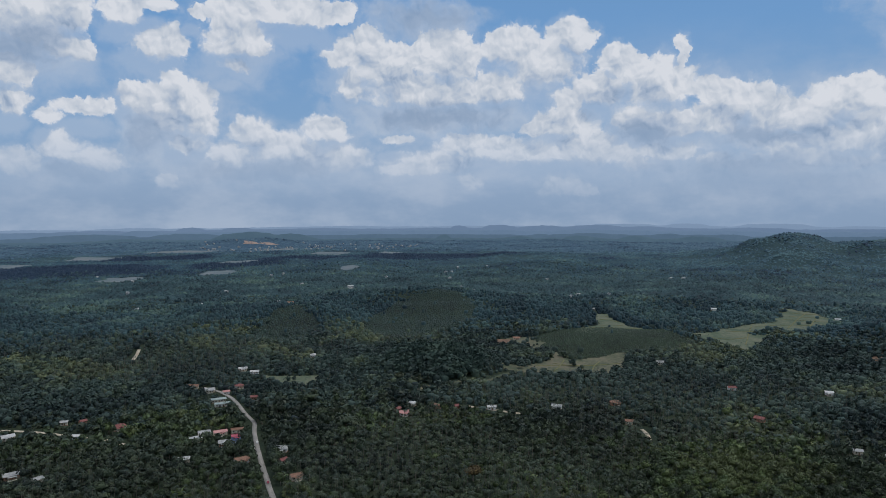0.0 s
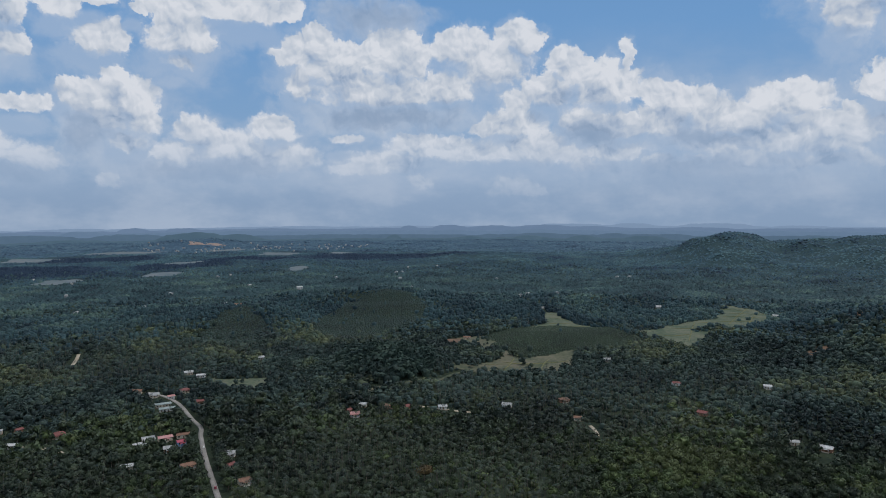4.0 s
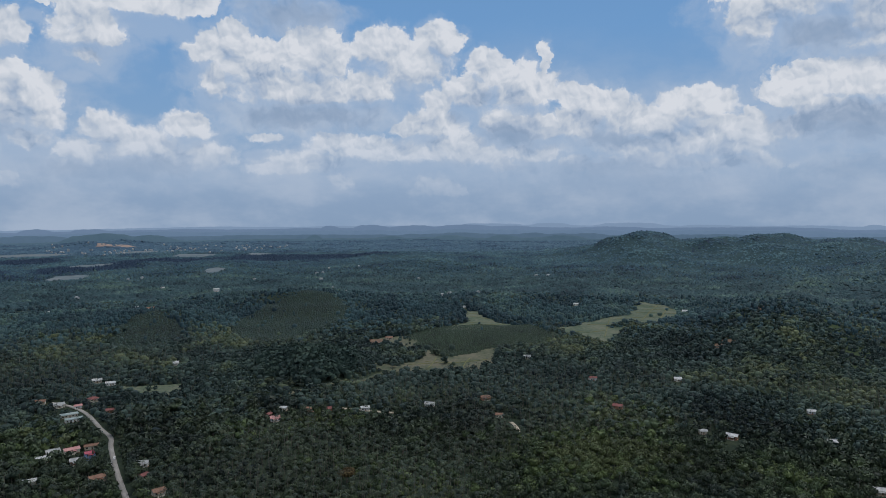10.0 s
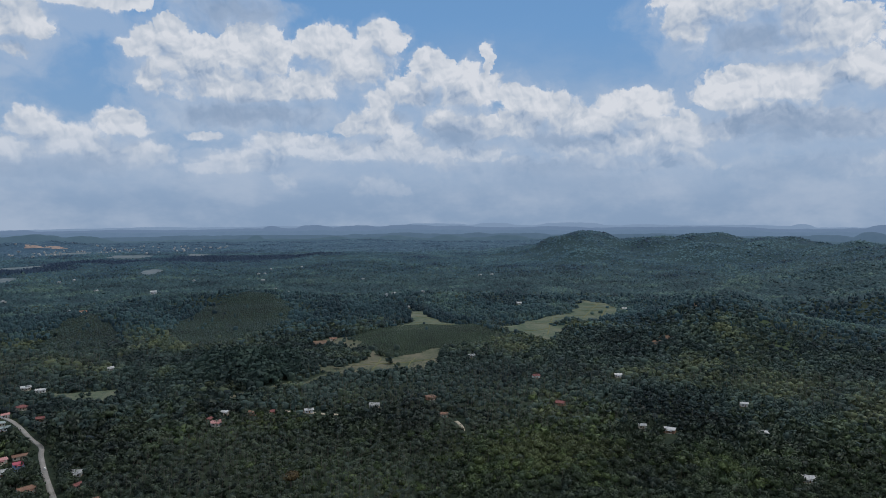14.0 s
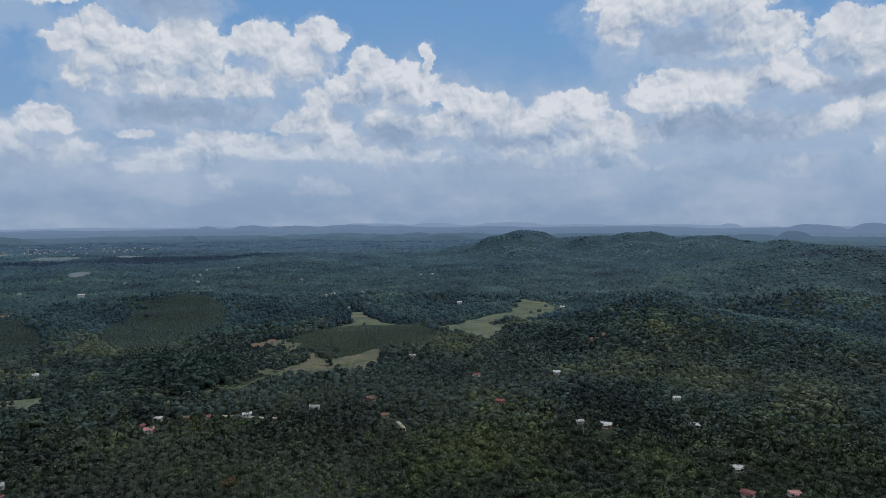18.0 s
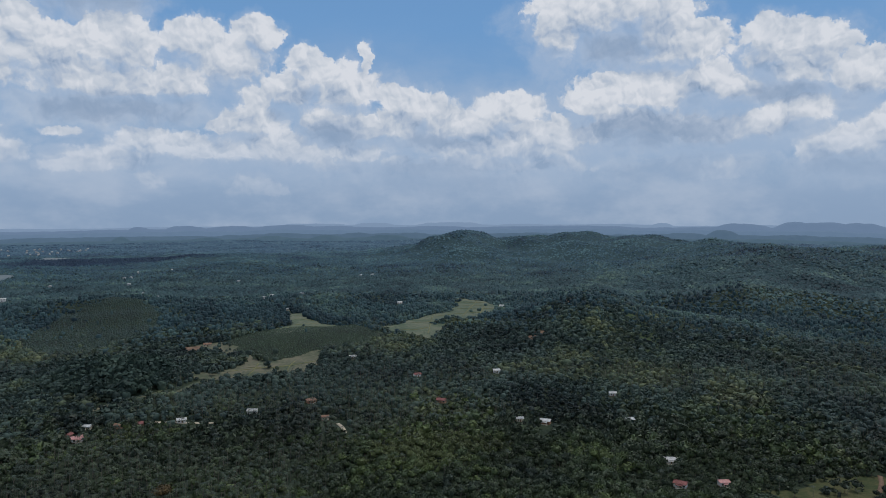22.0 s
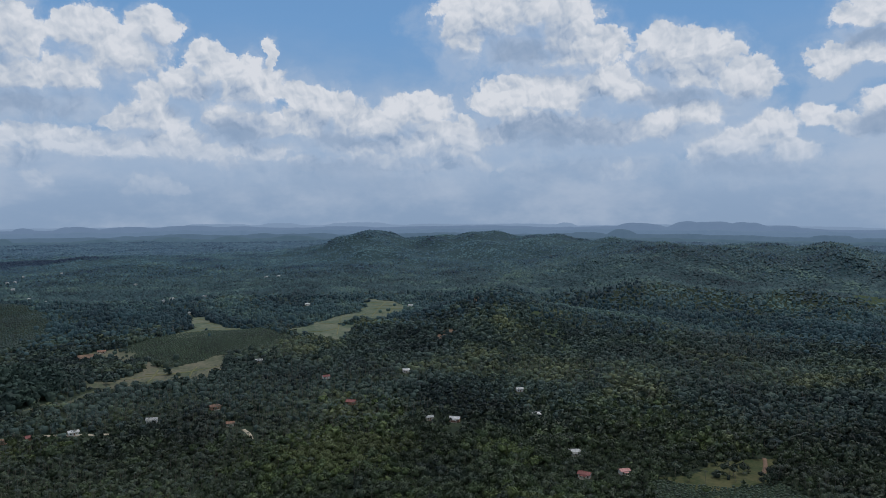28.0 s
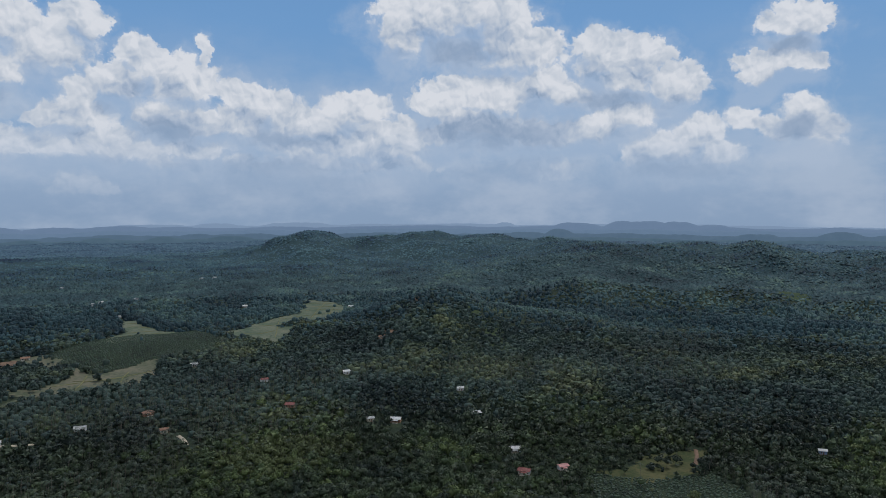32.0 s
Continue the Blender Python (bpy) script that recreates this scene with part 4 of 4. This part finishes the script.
    for k in range(fronds):
        a = 6.283 * (k + 0.5 * rng.rand()) / fronds
        lift, reach = rng.uniform(-0.25, 1.0), wide * rng.uniform(0.85, 1.15)
        out = np.array([math.cos(a), math.sin(a), 0])
        side = np.array([-math.sin(a), math.cos(a), 0])
        base = len(vs)
        for s in range(parts + 1):
            t = s / parts
            c = np.array([0, 0, 0.92]) + out * reach * t + np.array([0, 0, reach * (0.75 * lift * t - (0.55 + 0.5 * lift) * t * t)])
            w = wide * 0.08 * (0.35 + 1.3 * t) * (1 - t) ** 0.45 if t < 1 else 0.004
            if vee:
                vs += [c - side * w - np.array([0, 0, 0.5 * w]), c, c + side * w - np.array([0, 0, 0.5 * w])]
            else:
                vs += [c - side * w, c + side * w]
        n = 3 if vee else 2
        for s in range(parts):
            for q in range(n - 1):
                i, j = base + s * n + q, base + (s + 1) * n + q
                fs += [(i, i + 1, j + 1), (i, j + 1, j)]
    return np.array(vs), np.array(fs)


def stem(rng, sides, radius, top, lean=0.03):
    """A tapered, slightly bent trunk 1 high to the crown."""
    vs, fs = [], []
    lx, ly = rng.normal(0, lean, 2)
    for s, (t, r) in enumerate(((-0.06, 1.5), (0.25, 1.0), (1.0, 0.6))):
        for k in range(sides):
            a = 6.283 * k / sides
            h = t * top
            vs.append((lx * t * (1 - t) * 4 + radius * r * math.cos(a), ly * t * (1 - t) * 4 + radius * r * math.sin(a), h))
    for s in range(2):
        for k in range(sides):
            i, j = s * sides + k, s * sides + (k + 1) % sides
            fs += [(i, j, j + sides), (i, j + sides, i + sides)]
    return np.array(vs), np.array(fs)


def scatter(name, templates, x, y, height, spread, tint, mat, label, category, sink=0.0, smooth=False):
    """Many trees as one mesh: each template turned, scaled and set on the land."""
    z = land(x, y) - sink
    turn, which = RNG.rand(len(x)) * 6.283, RNG.randint(len(templates), size=len(x))
    vs, fs, ts, n = [], [], [], 0
    for k, (v, f) in enumerate(templates):
        m = np.nonzero(which == k)[0]
        if not len(m):
            continue
        c, s = np.cos(turn[m])[:, None], np.sin(turn[m])[:, None]
        wide = (height[m] * spread[m])[:, None]
        px = (v[:, 0] * c - v[:, 1] * s) * wide + x[m][:, None]
        py = (v[:, 0] * s + v[:, 1] * c) * wide + y[m][:, None]
        pz = v[:, 2] * height[m][:, None] + z[m][:, None]
        vs.append(np.stack([px, py, pz], -1).reshape(-1, 3))
        fs.append((f[None] + (n + np.arange(len(m)) * len(v))[:, None, None]).reshape(-1, 3))
        ts.append(np.repeat(tint[m], len(v)))
        n += len(m) * len(v)
    ob = new(name, mesh_of(name, np.concatenate(vs), np.concatenate(fs), mat, smooth, np.concatenate(ts)))
    return tagged(ob, label, category, "", "stuff")


def free_of(x, y, crops=True):
    ok = np.ones(len(x), bool)
    wx, wy = wobble(x, y)
    for poly, share in KEEP:
        ok &= ~(inside(poly, wx, wy) & (RNG.rand(len(x)) < share))
    if crops:
        for poly, share in zip(CROPS, (0.995, 0.975, 0.965, 0.99)):
            ok &= ~(inside(poly, wx + 20 * (1 - share) * RNG.normal(size=len(x)), wy) & (RNG.rand(len(x)) < share))
    for ix, iy, radius in ISLETS:
        ok |= np.hypot(x - ix, y - iy) < radius
    for pts, half in LINES:
        ok &= ~near_line(pts, x, y, half)
    for hx, hy, r, yard in PLOTS:
        d = math.hypot(hx, hy)
        ok &= ~near_line([(hx, hy), (hx - hx / d * yard, hy - hy / d * yard)], x, y, r)
    return ok


def grove(near, far, gap, soft_near=1.0, soft_far=1.0, az0=-36.0, az1=73.0):
    """Places of trees on a jittered grid between two distances from the drone; bands fade into one another."""
    lim = far + soft_far + 10
    gx, gy = np.meshgrid(np.arange(-lim, lim, gap), np.arange(-lim * 0.2, lim, gap))
    x = gx.ravel() + (RNG.rand(gx.size) - 0.5) * gap * 1.5
    y = gy.ravel() + (RNG.rand(gx.size) - 0.5) * gap * 1.5
    r, a = np.hypot(x, y), np.degrees(np.arctan2(x, y))
    fade = np.clip((r - near) / soft_near + 0.5, 0, 1) * np.clip((far - r) / soft_far + 0.5, 0, 1)
    m = (RNG.rand(len(x)) < fade) & (a > az0) & (a < az1)
    return x[m], y[m]


def palm_share(x, y):
    """Where palms stand thick and where other trees do."""
    return np.clip(0.2 + 1.7 * (value_noise(x + 40, y + 700, 120) - 0.42), 0.05, 0.85)


def hillock(x, y):
    """The dense wood on the hillock, coloured in cloud shadow: 1 within it, 0 outside."""
    hx, hy = spot(-0.3, 872)
    d = ((x - hx + 14 * (value_noise(x, y, 30) - 0.5)) / 60) ** 2 + ((y - hy) / 88) ** 2
    return np.clip((1.15 - d) / 0.25, 0, 1)


LEAF_NEAR = [broadleaf(RNG, 10, 330, 0.058, 4) for _ in range(6)]
LEAF_MID = [broadleaf(RNG, 8, 130, 0.085) for _ in range(10)]
SHRUB_MID = [broadleaf(RNG, 4, 19, 0.23, 3, 0.2, False) for _ in range(8)]
LEAF_LOW = [broadleaf(RNG, 6, 26, 0.17) for _ in range(10)]
SHRUB_LOW = [dome(RNG, 0.42, 3) for _ in range(10)]
PALM_NEAR = [palm(RNG, 26, 4, 0.25) for _ in range(6)]
PALM_MID = [palm(RNG, 13, 2, 0.26, False) for _ in range(8)]
PALM_LOW = [palm(RNG, 9, 2, 0.28, False) for _ in range(8)]
PALM_FAR = [palm(RNG, 6, 1, 0.3, False) for _ in range(8)]
DOMES = [dome(RNG, 0.5, 0, 4) for _ in range(14)]
MOUNDS = [dome(RNG, 0.42, 0) for _ in range(8)]
CAPS = [cap(RNG) for _ in range(10)]
STEMS = [stem(RNG, 3, 0.012, 0.92) for _ in range(4)]
TRUNKS = [stem(RNG, 3, 0.03, 0.6) for _ in range(4)]

def sizes(x, y, lo, hi):
    """Tree heights with many small, few large, and stands of taller growth."""
    return (lo + (hi - lo) * RNG.rand(len(x)) ** 1.7) * (0.75 + 0.5 * value_noise(x + 15, y, 75))


def tints(x, y, shift=0.0):
    young = 0.18 * np.clip((640 - np.hypot(x, y)) / 80, 0, 1) * (x > -20)     # light young growth at the foot of the eastern slope
    return np.clip(0.5 * RNG.rand(len(x)) + 0.5 * (value_noise(x, y + 60, 34) - 0.35) + 0.6 * (value_noise(x + 330, y + 90, 105) - 0.5) + 0.17 + young + shift, 0, 1)


# a few broad old trees that stand out
def old_tree(az, dist, high, broad, mat, label, seed):
    rng = np.random.RandomState(seed)
    x, y = spot(az, dist)
    PLOTS.append((x, y, broad * 0.36, 4))
    root = new("rain_tree")
    root.matrix_world = pose(x, y, ground_at(x, y), 0, 0, 40 * seed) @ Matrix.Diagonal((broad, broad, high, 1))
    tagged(root, label, "tree", "broad old trees")
    v, f = stem(rng, 7, 0.035, 0.6)
    new("trunk", mesh_of("trunk", v, f, M_BARK)).parent = root
    for k in range(4):
        v, f = stem(rng, 5, 0.016, 0.45)
        a = 1.57 * k + rng.rand()
        lean = np.array([math.cos(a), math.sin(a)]) * 0.55
        v[:, :2] += lean * np.clip(v[:, 2:], 0, 1)
        v[:, 2] += 0.38
        new("limb", mesh_of("limb", v, f, M_BARK)).parent = root
    v, f = broadleaf(rng, 14, 620, 0.05, 4)
    new("crown", mesh_of("crown", v, f, mat, False, 0.35 + 0.3 * rng.rand() * np.ones(len(v)))).parent = root


old_tree(-8.0, 628, 14, 25, M_LEAF, "broad dark green rain tree above the palms", 1)
old_tree(-6.7, 592, 12, 18, M_LEAF_ONE, "spreading yellow-green tree above the palms", 2)
old_tree(-10.0, 660, 13, 20, M_LEAF, "broad green tree beside the village", 3)
old_tree(-14.9, 668, 9, 11, M_LEAF_ONE, "leafy tree that hangs over the road", 4)
old_tree(-21.5, 690, 13, 19, M_LEAF, "wide green tree in the village gardens", 5)
old_tree(-18.9, 540, 9, 12, M_LEAF_ONE, "bright green tree among the houses", 6)
old_tree(2.5, 505, 12, 16, M_RUSSET, "brownish spreading tree at the edge of the woods", 7)
old_tree(16.2, 700, 12, 18, M_VALLEY_HAZED, "broad grey-green tree beside the dirt track", 8)
old_tree(46.5, 640, 12, 17, M_LEAF, "broad green tree above the eastern houses", 9)

# single trees nearest the drone, then the woods in bands
x, y = grove(435, 700, 5.5, 1, 120, -34, 71)
ok = free_of(x, y)
x, y = x[ok], y[ok]
is_palm = RNG.rand(len(x)) < palm_share(x, y)
height = np.where(is_palm, RNG.uniform(8, 14, len(x)), sizes(x, y, 4.5, 12.5))
spread = np.where(is_palm, 2.5 / (0.25 * height) * RNG.uniform(0.85, 1.1, len(x)), RNG.uniform(0.7, 1.1, len(x)))
tint = np.where(is_palm, RNG.rand(len(x)), tints(x, y))
az = np.degrees(np.arctan2(x, y))
order = np.argsort(np.hypot(x, y))
order = order[(az[order] > -33) & (az[order] < 70)]
single = np.zeros(len(x), bool)


def tree_meshes(name, templates, mat):
    return [mesh_of(name, v, f, mat, False, np.zeros(len(v))) for v, f in templates]


KINDS = {
    True: ("coconut_palm", tree_meshes("crown", PALM_NEAR, M_PALM_ONE), tree_meshes("trunk", [stem(RNG, 6, 0.013, 0.93) for _ in range(6)], M_BARK),
           "tall coconut palm with arching grey-green fronds", "palm", "coconut palms below the drone"),
    False: ("broadleaf_tree", tree_meshes("crown", LEAF_NEAR, M_LEAF_ONE), tree_meshes("trunk", [stem(RNG, 6, 0.03, 0.62) for _ in range(6)], M_BARK),
            "dense broadleaf tree with an uneven green crown", "tree", "broadleaf trees below the drone"),
}
for want in (True, False):
    name, crowns, trunks, label, category, cluster = KINDS[want]
    for k, i in enumerate(order[is_palm[order] == want][:280]):
        single[i] = True
        root = new(name)
        h, s = float(height[i]), float(spread[i])
        root.matrix_world = pose(x[i], y[i], ground_at(x[i], y[i]), 0, 0, RNG.rand() * 360) @ Matrix.Diagonal((h * s, h * s, h, 1))
        tagged(root, label, category, cluster)
        for n, pool in (("trunk", trunks), ("crown", crowns)):
            new(n, pool[k % 6]).parent = root

m = ~single & is_palm
scatter("palm_grove", PALM_MID, x[m], y[m], height[m], spread[m], tint[m], M_PALM, "thick grove of coconut palm crowns", "palm grove")
scatter("palm_trunks", STEMS, x[m], y[m], height[m], spread[m], tint[m], M_BARK, "slender grey coconut trunks", "palm trunks", 0.3)
m = ~single & ~is_palm & (np.hypot(x, y) > 600)
scatter("woods", LEAF_LOW, x[m], y[m], height[m], spread[m], tint[m], M_LEAF, "mixed green broadleaf woods round the village", "woods")
m = ~single & ~is_palm & (np.hypot(x, y) <= 600)
scatter("woods", LEAF_MID, x[m], y[m], height[m], spread[m], tint[m], M_LEAF, "dense mixed green broadleaf woods", "woods")
m = ~single & ~is_palm
scatter("tree_trunks", TRUNKS, x[m], y[m], height[m], spread[m], tint[m], M_BARK, "grey-brown trunks of the woods", "tree trunks", 0.3)
x, y = grove(435, 700, 6.8, 1, 120, -34, 71)
ok = free_of(x, y)
x, y = x[ok], y[ok]
scatter("undergrowth", SHRUB_MID, x, y, sizes(x, y, 3, 6.5), RNG.uniform(1.0, 1.5, len(x)), tints(x, y), M_LEAF, "thick green undergrowth between the trees", "undergrowth", 0.4)

x, y = grove(700, 1150, 6.0, 120, 200, -34, 71)
ok = free_of(x, y)
x, y = x[ok], y[ok]
dark = hillock(x, y)
is_palm = RNG.rand(len(x)) < palm_share(x, y) * (1 - dark)
height = np.where(is_palm, RNG.uniform(8, 13, len(x)), sizes(x, y, 4, 10.5) + 4 * dark)
spread = np.where(is_palm, 2.4 / (0.28 * height) * RNG.uniform(0.85, 1.15, len(x)), RNG.uniform(0.9, 1.4, len(x)))
tint = tints(x, y)
m = is_palm
scatter("palm_grove", PALM_LOW, x[m], y[m], height[m], spread[m], tint[m], M_VALLEY_PALM_HAZED, "palm groves of the middle valley", "palm grove")
scatter("palm_trunks", STEMS, x[m], y[m], height[m], spread[m], tint[m], M_BARK, "slender grey coconut trunks of the middle valley", "palm trunks", 0.3)
m = ~is_palm & (dark > 0.5)
scatter("woods", LEAF_LOW, x[m], y[m], height[m], spread[m], tint[m], M_SHADED_WOOD, "dense wood on a rounded hillock, coloured dark for a cloud shadow", "woods", 1.0)
m = ~is_palm & (dark <= 0.5)
scatter("woods", LEAF_LOW, x[m], y[m], height[m], spread[m], tint[m], M_VALLEY_HAZED, "mixed green woods of the middle valley", "woods", 1.0)
x, y = grove(700, 1150, 7.8, 120, 200, -34, 71)
ok = free_of(x, y)
x, y = x[ok], y[ok]
m = hillock(x, y) > 0.5
scatter("undergrowth", SHRUB_LOW, x[m], y[m], sizes(x[m], y[m], 6, 10), RNG.uniform(1.0, 1.5, m.sum()), tints(x[m], y[m]), M_SHADED_WOOD, "undergrowth of the hillock, coloured dark for a cloud shadow", "undergrowth", 0.4)
x, y = x[~m], y[~m]
scatter("undergrowth", SHRUB_LOW, x, y, sizes(x, y, 4, 8), RNG.uniform(1.0, 1.5, len(x)), tints(x, y), M_VALLEY_HAZED,
        "green undergrowth of the middle valley", "undergrowth", 0.4)

x, y = grove(1150, 1520, 5.7, 200, 300, -34, 71)
ok = free_of(x, y)
x, y = x[ok], y[ok]
height = sizes(x, y, 3.5, 10.5)
is_palm = RNG.rand(len(x)) < 0.7 * palm_share(x, y)
tint, m = tints(x, y), ~is_palm
scatter("woods", DOMES, x[m], y[m], height[m], (0.6 + 1.3 * RNG.rand(m.sum()) ** 1.6) * 6.0 / (height[m] + 0.5), tint[m], M_SLOPES_HAZED, "wooded slopes beyond the paddy fields", "woods", 1.0)
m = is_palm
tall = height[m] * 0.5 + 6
scatter("palm_grove", PALM_FAR, x[m], y[m], tall, 3.0 / (0.3 * tall) * RNG.uniform(0.85, 1.2, m.sum()), tint[m], M_SLOPE_PALM_HAZED, "palms on the slopes beyond the paddy fields", "palm grove")
scatter("undergrowth", CAPS, x[m], y[m], height[m] * 0.5, 8 / height[m], tint[m], M_SLOPES_HAZED, "undergrowth below the palms of the slopes", "undergrowth", 0.5)
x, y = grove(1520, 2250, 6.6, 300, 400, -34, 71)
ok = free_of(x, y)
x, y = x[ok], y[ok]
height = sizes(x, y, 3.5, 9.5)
scatter("woods", CAPS, x, y, height, (0.6 + 1.2 * RNG.rand(len(x)) ** 1.6) * 9.0 / (height + 0.5), tints(x, y), M_SLOPES_HAZED, "wooded middle distance below the ridges", "woods", 2.2, True)


def shadow_belt(x, y):
    """Belts on the far plain where cloud shadows are put into the woods' tint."""
    r, a = np.hypot(x, y), np.degrees(np.arctan2(x, y))
    d = np.zeros(len(x))
    for az, dist, half, deep in ((-28.5, 2480, 6.5, 200), (-16.5, 2500, 3.5, 120), (-2.0, 2780, 5.0, 190), (3.0, 2800, 3.0, 160), (-22.0, 3000, 4.0, 120), (-11.0, 2700, 3.0, 110)):
        d = np.maximum(d, np.exp(-(np.abs((a - az) / half) ** 4) - np.abs((r - dist) / deep) ** 4))
    return d


# far woods: places thin out with distance
n = 140000
r, a = np.exp(RNG.uniform(math.log(1950), math.log(4380), n)), np.radians(RNG.uniform(-34, 71, n))
x, y = r * np.sin(a), r * np.cos(a)
ok = free_of(x, y, False) & (RNG.rand(n) < np.clip((r - 1950) / 300, 0, 1))
x, y, r = x[ok], y[ok], r[ok]
dark = shadow_belt(x, y)
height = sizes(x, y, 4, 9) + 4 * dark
# inside the belts the tint drops, painting the shadow of clouds
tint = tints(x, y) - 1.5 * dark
# beyond about 3 km the woods take the bluer, hazed leaf colour
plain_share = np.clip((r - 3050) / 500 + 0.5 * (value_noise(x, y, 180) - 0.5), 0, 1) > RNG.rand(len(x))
for m, mat, label in ((~plain_share, M_WOODS_HAZED, "far woods of the valley and ridges, tinted blue for haze"), (plain_share, M_PLAIN_HAZED, "woods of the plain kilometres off, tinted blue for haze")):
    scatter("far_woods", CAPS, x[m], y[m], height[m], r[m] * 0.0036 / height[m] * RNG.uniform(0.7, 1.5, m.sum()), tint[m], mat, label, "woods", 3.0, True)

# rows of tea and young crops
for poly, gap, size, mat in ((CROPS[0], 3.2, 1.4, M_CROP), (CROPS[1], 3.6, 1.9, M_HILL_CROP), (CROPS[2], 3.6, 1.9, M_HILL_CROP), (CROPS[3], 2.4, 1.3, M_CROP)):
    lo, hi = poly.min(0) - 15, poly.max(0) + 15
    gx, gy = np.meshgrid(np.arange(lo[0], hi[0], gap), np.arange(lo[1], hi[1], gap))
    x, y = gx.ravel() + RNG.normal(0, 0.28 * gap, gx.size), gy.ravel() + RNG.normal(0, 0.28 * gap, gx.size)
    ok = inside(poly, *wobble(x, y)) & (RNG.rand(len(x)) < 0.93)
    x, y = x[ok], y[ok]
    scatter("plantation_rows", MOUNDS, x, y, RNG.uniform(0.8, 1.35, len(x)) * size, RNG.uniform(1.3, 1.9, len(x)), 0.5 * RNG.rand(len(x)), mat,
            "even rows of dark olive plantation bushes", "plantation", 0.2)


# ---- ranges at the edge of sight ----
def hill_range(name, dist, base, peaks, mat, label, seed):
    """A range of hills along an arc; base gives its crest's elevation in degrees at the west and east end, raised by peaks (azimuth, crest, half width)."""
    a = np.arange(-38, 75, 0.1)
    crest = base[0] + (base[1] - base[0]) * np.clip((a + 32) / 64, 0, 1)
    crest = crest + 0.12 * (value_noise(a * 10 + seed, a * 0 + 3, 34) - 0.5) + 0.07 * (value_noise(a * 10 + seed, a * 0 + 9, 11) - 0.5)
    for p, top, half in peaks:
        flank = (np.clip(np.abs(a - p) + 0.35 * half * (value_noise(a * 10 + p, a * 0 + seed, 7) - 0.5), 0, None) / (1.3 * half)) ** 2.6
        crest = np.maximum(crest, top - (top - base[0] + 0.5) * (1 - np.exp(-flank)) + 0.05 * (value_noise(a * 10 + seed, a * 0 + p, 5) - 0.5))
    crest = crest + 0.035 * (value_noise(a * 10, a * 0 + seed, 3.2) - 0.5) + 0.018 * (value_noise(a * 10, a * 0 + seed + 7, 1.3) - 0.5)
    rows, steps = [], ((-420, 0.0), (-300, 0.18), (-190, 0.42), (-100, 0.72), (-40, 0.93), (0, 1.0), (45, 0.9), (45.5, 0.0))
    for off, up in steps:
        d = dist + off * 0.45 + 60 * (value_noise(a * 14 + off, a * 0 + seed, 9) - 0.5) * (up * (1 - up)) * 4
        top = EYE + dist * np.tan(np.radians(crest))
        z = -30 + (top + 30) * np.clip(up + 0.16 * (value_noise(a * 12 + seed, a * 0 + off, 7) - 0.5) * (0 < up < 0.95), 0, 1)
        r = np.radians(a)
        rows.append(np.stack([d * np.sin(r), d * np.cos(r), z], 1))
    n, k = len(a), len(steps)
    i, j = np.meshgrid(np.arange(k - 1), np.arange(n - 1), indexing="ij")
    f = np.stack([i * n + j, i * n + j + 1, (i + 1) * n + j + 1, (i + 1) * n + j], -1).reshape(-1, 4)
    ob = new(name, mesh_of(name, np.concatenate(rows), f, mat, True))
    return tagged(ob, label, "hills", "", "structure")


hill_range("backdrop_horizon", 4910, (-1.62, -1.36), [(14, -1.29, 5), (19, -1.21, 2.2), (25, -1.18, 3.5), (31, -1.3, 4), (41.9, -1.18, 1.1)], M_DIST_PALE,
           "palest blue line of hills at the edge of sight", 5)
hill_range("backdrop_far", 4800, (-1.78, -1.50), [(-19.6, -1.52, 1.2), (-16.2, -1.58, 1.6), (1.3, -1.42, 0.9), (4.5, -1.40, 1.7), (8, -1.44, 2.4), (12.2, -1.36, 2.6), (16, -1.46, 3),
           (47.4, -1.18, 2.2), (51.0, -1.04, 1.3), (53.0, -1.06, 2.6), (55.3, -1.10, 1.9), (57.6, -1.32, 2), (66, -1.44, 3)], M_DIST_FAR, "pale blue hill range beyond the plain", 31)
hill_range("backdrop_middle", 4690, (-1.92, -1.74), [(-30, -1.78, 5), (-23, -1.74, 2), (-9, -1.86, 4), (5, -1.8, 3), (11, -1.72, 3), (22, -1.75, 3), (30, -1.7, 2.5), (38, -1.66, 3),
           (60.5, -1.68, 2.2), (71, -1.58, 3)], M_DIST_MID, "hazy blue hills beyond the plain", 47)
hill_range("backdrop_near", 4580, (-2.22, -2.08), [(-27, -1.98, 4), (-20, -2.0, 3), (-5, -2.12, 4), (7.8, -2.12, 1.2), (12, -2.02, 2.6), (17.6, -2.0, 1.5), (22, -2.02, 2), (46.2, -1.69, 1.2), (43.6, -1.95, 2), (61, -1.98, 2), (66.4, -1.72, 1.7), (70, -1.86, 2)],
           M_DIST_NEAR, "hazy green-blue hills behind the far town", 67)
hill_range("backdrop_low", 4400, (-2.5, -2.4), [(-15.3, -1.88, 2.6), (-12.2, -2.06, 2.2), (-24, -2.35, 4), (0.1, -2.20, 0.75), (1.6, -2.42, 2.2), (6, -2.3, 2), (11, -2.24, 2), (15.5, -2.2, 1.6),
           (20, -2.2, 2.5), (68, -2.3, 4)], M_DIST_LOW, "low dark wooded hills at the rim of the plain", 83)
